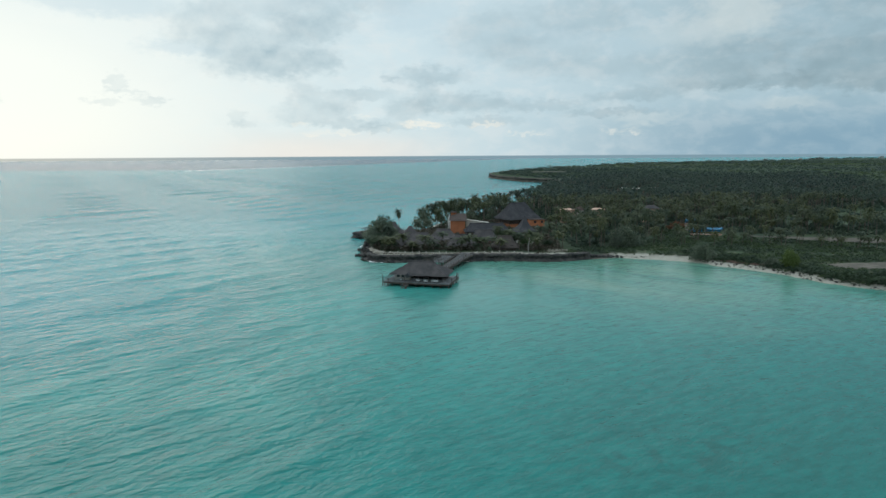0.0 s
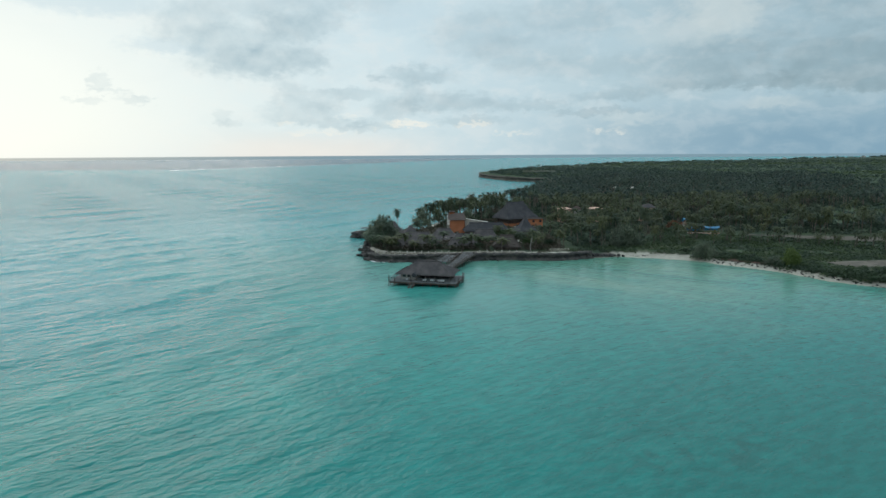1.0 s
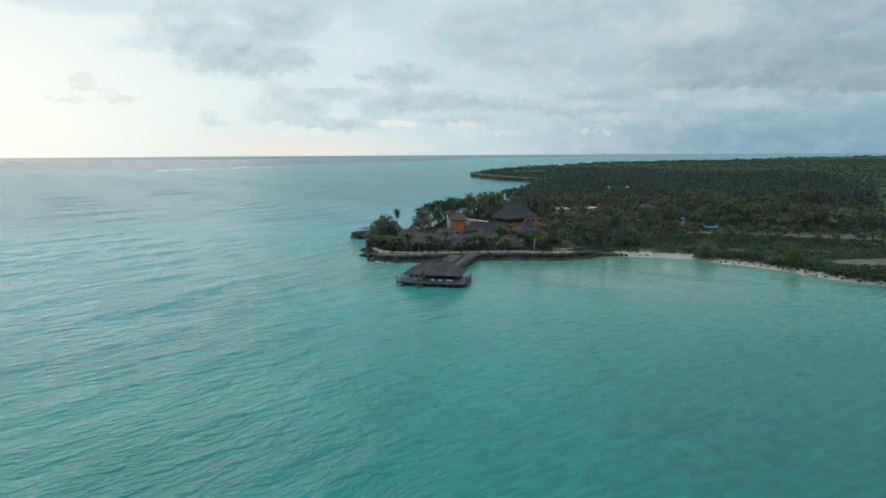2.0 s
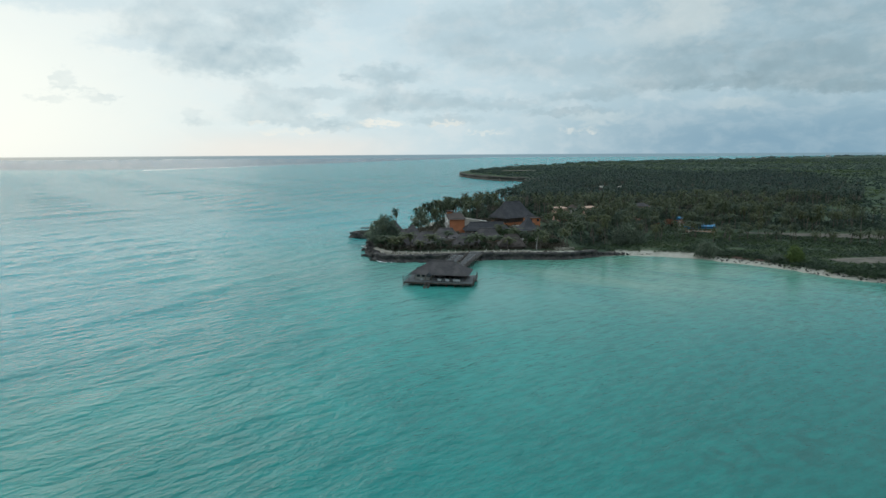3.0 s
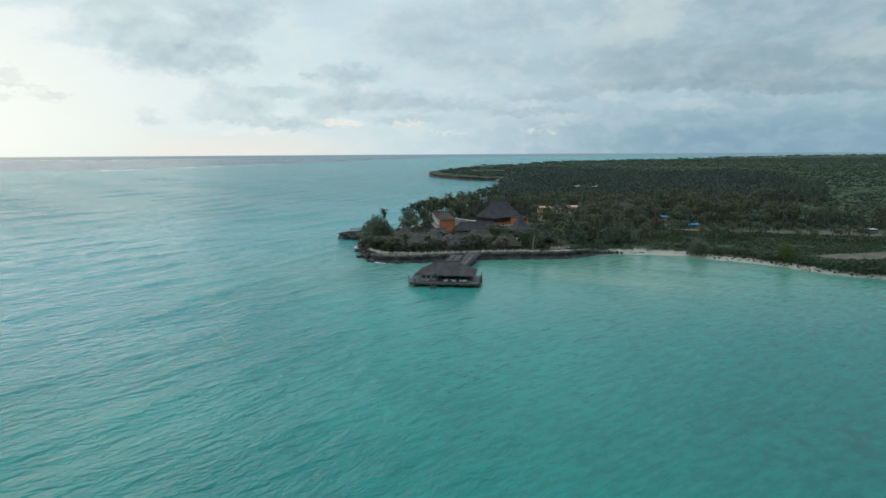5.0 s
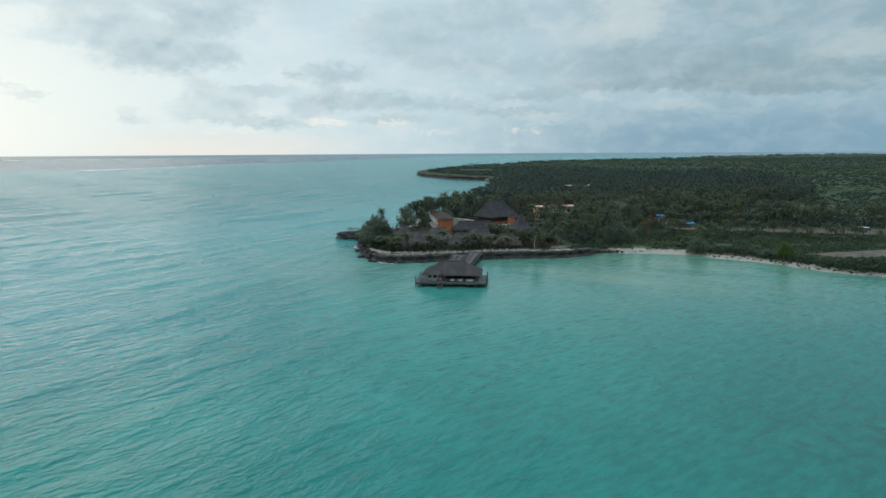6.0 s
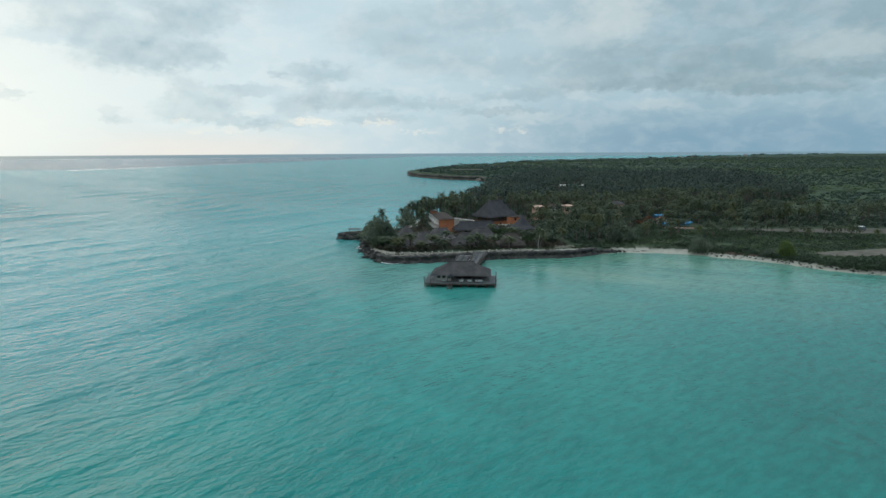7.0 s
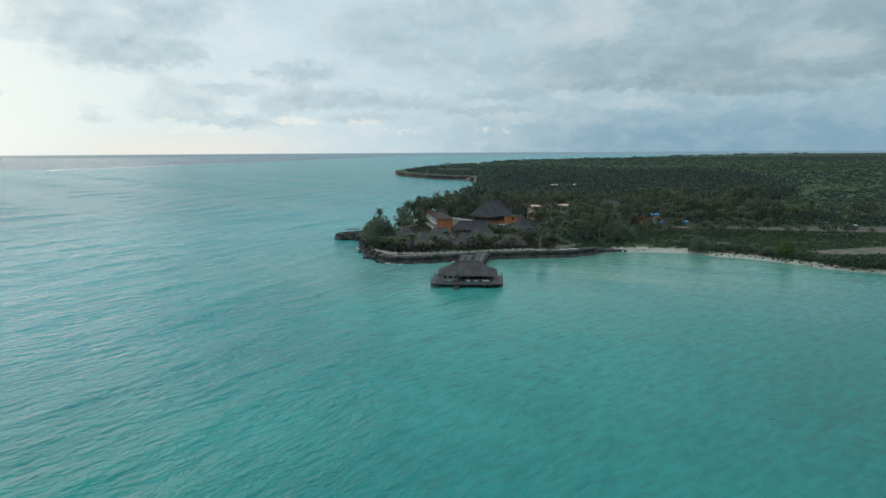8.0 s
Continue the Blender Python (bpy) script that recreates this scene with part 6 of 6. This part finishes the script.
def crag(x, y, z, s):
    """A jagged block standing on the outer rocks."""
    bm = lump(rng, 0.5)
    for v in bm.verts:
        v.co += Vector((rng.uniform(-0.14, 0.14), rng.uniform(-0.14, 0.14), rng.uniform(-0.10, 0.16)))
    ob = new("rock", bm_mesh("rock", bm, ROCK))
    ob.matrix_basis = pose(x, y, z, rng.uniform(-20, 20), rng.uniform(-20, 20), rng.uniform(0, 360)) @ Matrix.Diagonal((s * 1.3, s, s * 1.2, 1))
    tagged(ob, "jagged dark coral block on the outer rocks", "rock", "rocks on the headland")


TIP_CRAGS = ((-39.6, 291.8, 1.2, 3.2), (-37.4, 290.6, 1.5, 3.4), (-34.6, 289.6, 1.6, 3.6), (-31.8, 289.0, 1.7, 3.4), (-32.4, 238.2, 0.5, 1.8), (-33.8, 239.4, 0.35, 1.4), (-30.8, 236.6, 0.6, 2.0), (-28.8, 227.8, 0.5, 1.8), (-30.2, 229.6, 0.35, 1.4), (-34.4, 253.0, 0.4, 1.6), (-41.6, 293.4, 0.7, 1.6), (-40.2, 293.2, 1.0, 2.2), (-38.6, 293.0, 1.5, 2.4), (-37.0, 292.6, 1.8, 2.8), (-35.6, 292.2, 2.1, 2.6), (-33.8, 290.4, 2.0, 3.0), (-32.6, 287.6, 2.0, 2.6), (-31.8, 283.5, 1.9, 2.8), (-32.0, 278.0, 1.7, 2.4), (-32.6, 270.5, 1.6, 2.6), (-33.0, 264.2, 1.6, 2.4), (-32.6, 257.5, 1.5, 2.4), (-32.0, 248.5, 1.2, 2.2), (-30.4, 243.0, 1.3, 2.4), (-28.8, 237.5, 1.6, 2.2), (-27.6, 231.6, 1.6, 2.6), (-26.0, 228.4, 1.4, 2.2), (-23.0, 227.0, 1.2, 1.8))
BEACH_CRAGS = ((34.0, 226.6, 1.1, 2.0), (38.6, 225.8, 1.2, 2.2), (43.0, 226.4, 1.0, 1.9), (47.4, 228.0, 0.9, 2.0), (51.0, 229.6, 0.8, 1.7), (54.5, 230.4, 0.6, 1.9), (56.2, 231.0, 0.6, 1.7), (57.8, 231.4, 0.5, 1.9), (59.4, 231.6, 0.5, 1.5), (61.0, 231.9, 0.5, 1.7), (62.6, 232.1, 0.4, 1.4), (64.4, 231.9, 0.4, 1.3), (66.0, 231.4, 0.35, 1.0))
for x, y, z, s in TIP_CRAGS + BEACH_CRAGS:
    crag(x, y, z, s)
shore = sample(COAST[COAST.index((53.5, 229.5)):COAST.index((-42.3, 293.4)) + 1], 1.0)
for x, y in shore:
    if rng.rand() < 0.55 and not 4 < x < 13:
        stone(x + rng.uniform(-0.8, 0.8), y + rng.uniform(-0.9, 0.6), rng.uniform(0.5, 1.5))


def dinghy(x, y, turn):
    root = thing("dinghy", pose(x, y, 0.0, 0, 0, turn), "small dark wooden boat afloat in the bay", "boat")
    bm = bmesh.new()
    rings = []
    for s in range(9):
        u = s / 8 * 2 - 1
        w = 0.85 * (1 - abs(u) ** 2.6) + 0.03
        rings.append([bm.verts.new((2.6 * u, w * c, z + 0.18 * u * u)) for c, z in ((-1, 0.55), (-0.8, 0.1), (0, -0.2), (0.8, 0.1), (1, 0.55))])
    for a, b in zip(rings[:-1], rings[1:]):
        for k in range(4):
            bm.faces.new((a[k], b[k], b[k + 1], a[k + 1]))
    part("hull", bm, DARKWOOD, root)
    for x0 in (-1.0, 0.5):
        part("bench", a_box(x0, x0 + 0.3, -0.75, 0.75, 0.38, 0.43), WOOD, root)


dinghy(67.5, 784, 20)

# ---- jetty ----


def jetty():
    root = thing("jetty", pose(0, 0, 0), "grey wooden jetty with rails on timber piles", "jetty")
    a, b = Vector((-4.6, 192.5)), Vector((8.6, 229.6))
    way = (b - a).normalized()
    turn = math.degrees(math.atan2(way.y, way.x))
    L = (b - a).length
    W = 1.7
    n = int(L / 0.5)

    def wide(k):
        return 1.0 + 0.6 * max(0.0, (k / n - 0.35) / 0.65) ** 2
    plank = bm_mesh("plank", a_box(0, 0.46, -W, W, -0.06, 0.0), JETTYWOOD)
    for k in range(n):
        part("plank", plank, None, root, m=pose(a.x + way.x * k * 0.5, a.y + way.y * k * 0.5, 1.6 + 1.1 * (k / n) ** 2 + 0.01 * (k % 3), 0, 0, turn) @ Matrix.Diagonal((1, wide(k), 1, 1)))
    for k in range(0, n + 1, 5):
        x, y, z = a.x + way.x * k * 0.5, a.y + way.y * k * 0.5, 1.6 + 1.1 * (k / n) ** 2
        for s in (-1, 1):
            px, py = x - way.y * (W * wide(k) - 0.1) * s, y + way.x * (W * wide(k) - 0.1) * s
            part("pile", tube(bmesh.new(), (px, py, -1.5), (px, py, z + 1.05), 0.11), DARKWOOD, root)
    for s in (-1, 1):
        for k in range(0, n - 4, 5):
            z0, z1 = 1.6 + 1.1 * (k / n) ** 2, 1.6 + 1.1 * ((k + 5) / n) ** 2
            e0, e1 = (W * wide(k) - 0.1) * s, (W * wide(k + 5) - 0.1) * s
            p = Vector((a.x + way.x * k * 0.5 - way.y * e0, a.y + way.y * k * 0.5 + way.x * e0, z0))
            q = Vector((a.x + way.x * (k + 5) * 0.5 - way.y * e1, a.y + way.y * (k + 5) * 0.5 + way.x * e1, z1))
            for up in (0.55, 1.0):
                part("rail", tube(bmesh.new(), p + Vector((0, 0, up)), q + Vector((0, 0, up)), 0.06), DARKWOOD, root)
            bm = bmesh.new()
            out = Vector((-way.y, way.x, 0)) * 0.06 * s
            vs = [bm.verts.new(c + Vector((0, 0, h)) + o) for o in (out * 0.2, out * 2) for c, h in ((p, -0.62), (q, -0.62), (q, -0.07), (p, -0.07))]
            for f in ((0, 1, 2, 3), (7, 6, 5, 4), (0, 4, 5, 1), (1, 5, 6, 2), (2, 6, 7, 3), (3, 7, 4, 0)):
                bm.faces.new([vs[i] for i in f])
            part("side_board", bm, DARKWOOD, root)
    part("beam", tube(bmesh.new(), (a.x - way.y * 1.4, a.y + way.x * 1.4, 1.4), (b.x - way.y * 1.4, b.y + way.x * 1.4, 2.4), 0.12), DARKWOOD, root)
    part("beam", tube(bmesh.new(), (a.x + way.y * 1.4, a.y - way.x * 1.4, 1.4), (b.x + way.y * 1.4, b.y - way.x * 1.4, 2.4), 0.12), DARKWOOD, root)



def side_platform():
    """The broad deck on the jetty's seaward side, near the shore."""
    root = thing("deck_platform", pose(1.6, 211.6, 0, 0, 0, 70.4), "broad grey plank deck beside the jetty on timber piles", "deck")
    Lx, Ly, z = 11.0, 4.6, 2.0
    plank = bm_mesh("plank", a_box(0, 0.46, 0, Ly, -0.06, 0.0), JETTYWOOD)
    for k in range(int(Lx / 0.5)):
        part("plank", plank, None, root, m=pose(0.5 * k, 1.75, z + 0.012 * (k % 3) + 0.028 * k))
    pile = bm_mesh("pile", tube(bmesh.new(), (0, 0, -1.5), (0, 0, 3.05), 0.11), DARKWOOD)
    for k in range(5):
        for y in (1.9, 4.1, 6.25):
            part("pile", pile, None, root, m=pose(0.2 + (Lx - 0.6) * k / 4, y, 0))
    for up in (0.5, 0.95):
        part("rail", tube(bmesh.new(), (0.2, 6.25, z + up), (Lx - 0.4, 6.25, z + up + 0.5), 0.05), WOOD, root)
        part("rail", tube(bmesh.new(), (0.2, 1.9, z + up), (0.2, 6.25, z + up), 0.05), WOOD, root)
    part("joist", a_box(0.1, Lx - 0.2, 3.9, 4.1, z - 0.3, z - 0.07), DARKWOOD, root)


side_platform()

jetty()

# ---- pavilion on stilts ----
PAV = pose(-8.0, 187.5, 0, 0, 0, -15)
DECK = 1.35


def stilt_pavilion():
    root = thing("stilt_pavilion", PAV, "thatched restaurant pavilion standing on timber stilts in the lagoon", "pavilion")
    X0, X1, Y0, Y1 = -9.6, 10.8, -5.8, 6.2
    plank = bm_mesh("plank", a_box(-0.12, 0.12, Y0, Y1, -0.07, 0.0), DECKWOOD)
    n = int((X1 - X0) / 0.25)
    for k in range(n):
        part("plank", plank, None, root, m=pose(X0 + 0.125 + 0.25 * k, 0, DECK + 0.006 * (k * 7 % 5)))
    for y in (Y0 + 0.1, Y1 - 0.1):
        part("edge_beam", a_box(X0, X1, y - 0.1, y + 0.1, DECK - 0.2, DECK - 0.08), DECKWOOD, root)
        # added dark board in place of the shadow and reflection under the deck
        part("skirt_board", a_box(X0 + 0.1, X1 - 0.1, y - 0.06, y + 0.06, DECK - 0.6, DECK - 0.2), DARKWOOD, root)
    for x in (X0 + 0.1, X1 - 0.1):
        part("edge_beam", a_box(x - 0.1, x + 0.1, Y0, Y1, DECK - 0.45, DECK - 0.08), DARKWOOD, root)
    for y in (-3.5, -1.2, 1.2, 3.6):
        part("joist", a_box(X0, X1, y - 0.12, y + 0.12, DECK - 0.45, DECK - 0.08), DARKWOOD, root)
    pile = bm_mesh("pile", tube(bmesh.new(), (0, 0, -2.0), (0, 0, DECK - 0.05), 0.15, 0.13, 8), DARKWOOD)
    for i in range(9):
        for j in range(5):
            part("pile", pile, None, root, m=pose(X0 + 0.25 + (X1 - X0 - 0.5) * i / 8, Y0 + 0.25 + (Y1 - Y0 - 0.5) * j / 4, 0))
    # rail posts and rails
    post = bm_mesh("rail_post", tube(bmesh.new(), (0, 0, -0.1), (0, 0, 1.0), 0.06, 0.06, 6), WOOD)
    around = [(X0 + 0.1 + (X1 - X0 - 0.2) * k / 12, Y0 + 0.12) for k in range(13)] + [(X1 - 0.12, Y0 + (Y1 - Y0) * k / 7) for k in range(1, 8)] + [(X0 + 0.12, Y0 + (Y1 - Y0) * k / 7) for k in range(1, 8)]
    for x, y in around:
        if not (-3.4 < x < -1.0 and y < Y0 + 1):
            part("rail_post", post, None, root, m=pose(x, y, DECK))
    for z in (0.5, 0.95):
        part("rail", a_box(X0 + 0.1, -3.4, Y0 + 0.08, Y0 + 0.15, DECK + z, DECK + z + 0.08), DECKWOOD, root)
        part("rail", a_box(-1.0, X1 - 0.1, Y0 + 0.08, Y0 + 0.15, DECK + z, DECK + z + 0.08), DECKWOOD, root)
        part("rail", a_box(X1 - 0.16, X1 - 0.08, Y0 + 0.1, Y1, DECK + z, DECK + z + 0.08), DECKWOOD, root)
        part("rail", a_box(X0 + 0.08, X0 + 0.16, Y0 + 0.1, Y1, DECK + z, DECK + z + 0.08), DECKWOOD, root)
    for x, y, h in ((X0 - 0.15, Y0 - 0.15, 3.4), (X1 + 0.15, Y1 - 3.5, 3.2), (X1 + 0.1, Y0 + 2.4, 2.8), (X0 + 1.6, Y0 - 0.1, 2.4)):
        part("mooring_post", tube(bmesh.new(), (x, y, -1.5), (x, y, h), 0.12, 0.10), DARKWOOD, root)
    # closed left room, open dining side
    part("wall", a_box(-6.9, -2.2, -2.6, 4.0, DECK, 3.8), WHITE, root, "pale grey-white room wall")
    for k in range(3):
        part("window", a_box(-6.4 + 1.5 * k, -5.4 + 1.5 * k, -2.66, -2.55, DECK + 0.75, DECK + 1.75), GLASS, root)
    # added dark backing, stands in for the shade under the eaves
    part("back_wall", a_box(-2.2, 7.8, 3.7, 3.9, DECK, 3.8), DARKWOOD, root)
    for k in range(8):
        x = -2.0 + 10.2 * k / 7
        part("post", tube(bmesh.new(), (x, -3.5, DECK), (x, -3.5, 4.0), 0.12), DARKWOOD, root)
    for k in range(1, 5):
        part("post", tube(bmesh.new(), (8.2, -3.5 + 1.8 * k, DECK), (8.2, -3.5 + 1.8 * k, 3.9), 0.12), DARKWOOD, root)
    part("roof", hip_roof(17.6, 10.2, 3.55, 6.6, 7.2, 12, 40, 0.07), THATCH, root, "dark weathered thatch roof", m=pose(0.6, 0.45, 0))
    # porch over the steps
    bm = bmesh.new()
    vs = [bm.verts.new(c) for c in ((-3.2, -5.2, 2.9), (-1.2, -5.2, 2.9), (-2.2, -5.3, 4.0), (-3.2, -2.8, 3.1), (-1.2, -2.8, 3.1), (-2.2, -1.9, 4.4))]
    for f in ((0, 2, 5, 3), (1, 4, 5, 2), (0, 1, 2), (0, 3, 4, 1), (3, 5, 4)):
        bm.faces.new([vs[k] for k in f])
    part("porch_roof", bm, THATCH_DARK, root)
    for x in (-3.1, -1.3):
        part("post", tube(bmesh.new(), (x, -5.2, DECK), (x, -5.2, 3.1), 0.10), DARKWOOD, root)
    # steps down to the water
    stair = part("stair", a_box(-2.95, -1.65, -5.95, -5.78, DECK - 0.22, DECK - 0.06), DARKWOOD, root)
    for x in (-2.9, -1.7):
        bm = bmesh.new()
        vs = [bm.verts.new(c) for c in ((x - 0.06, -5.8, DECK - 0.35), (x - 0.06, -5.8, DECK), (x - 0.06, -9.2, -0.15), (x - 0.06, -9.2, -0.5), (x + 0.06, -5.8, DECK - 0.35), (x + 0.06, -5.8, DECK), (x + 0.06, -9.2, -0.15), (x + 0.06, -9.2, -0.5))]
        for f in ((0, 1, 2, 3), (7, 6, 5, 4), (0, 4, 5, 1), (1, 5, 6, 2), (2, 6, 7, 3), (3, 7, 4, 0)):
            bm.faces.new([vs[k] for k in f])
        part("stringer", bm, DARKWOOD, stair)
        part("handrail", tube(bmesh.new(), (x, -5.8, DECK + 0.95), (x, -9.0, 0.7), 0.05), WOOD, stair)
        part("post", tube(bmesh.new(), (x, -9.0, -1.4), (x, -9.0, 0.8), 0.09), DARKWOOD, stair)
    for k in range(9):
        part("tread", a_box(-2.9, -1.7, -6.0 - 0.36 * k, -5.84 - 0.36 * k, DECK - 0.16 * k - 0.2, DECK - 0.16 * k - 0.15), DARKWOOD, stair)


stilt_pavilion()


def bench(x, y, w):
    """A cushioned white bench on the pavilion's deck."""
    root = thing("bench", PAV @ pose(x, y, DECK + 0.03), "white cushioned bench on the pavilion deck", "bench", "benches on the deck")
    part("seat", a_box(-w / 2, w / 2, -0.4, 0.4, 0.2, 0.5, bevel=0.06), CLOTH, root)
    part("backrest", a_box(-w / 2, w / 2, -0.5, -0.32, 0.2, 0.85, bevel=0.06), CLOTH, root)
    for sx in (-1, 1):
        part("armrest", a_box(sx * (w / 2 - 0.1) - 0.1, sx * (w / 2 - 0.1) + 0.1, -0.45, 0.4, 0.2, 0.72, bevel=0.05), CLOTH, root)
        part("leg", a_box(sx * (w / 2 - 0.12) - 0.04, sx * (w / 2 - 0.12) + 0.04, -0.35, 0.35, 0.0, 0.2), DARKWOOD, root)


for x, w in ((0.9, 1.2), (3.3, 1.2), (6.0, 2.0), (-4.4, 0.8)):
    bench(x, -4.5, w)
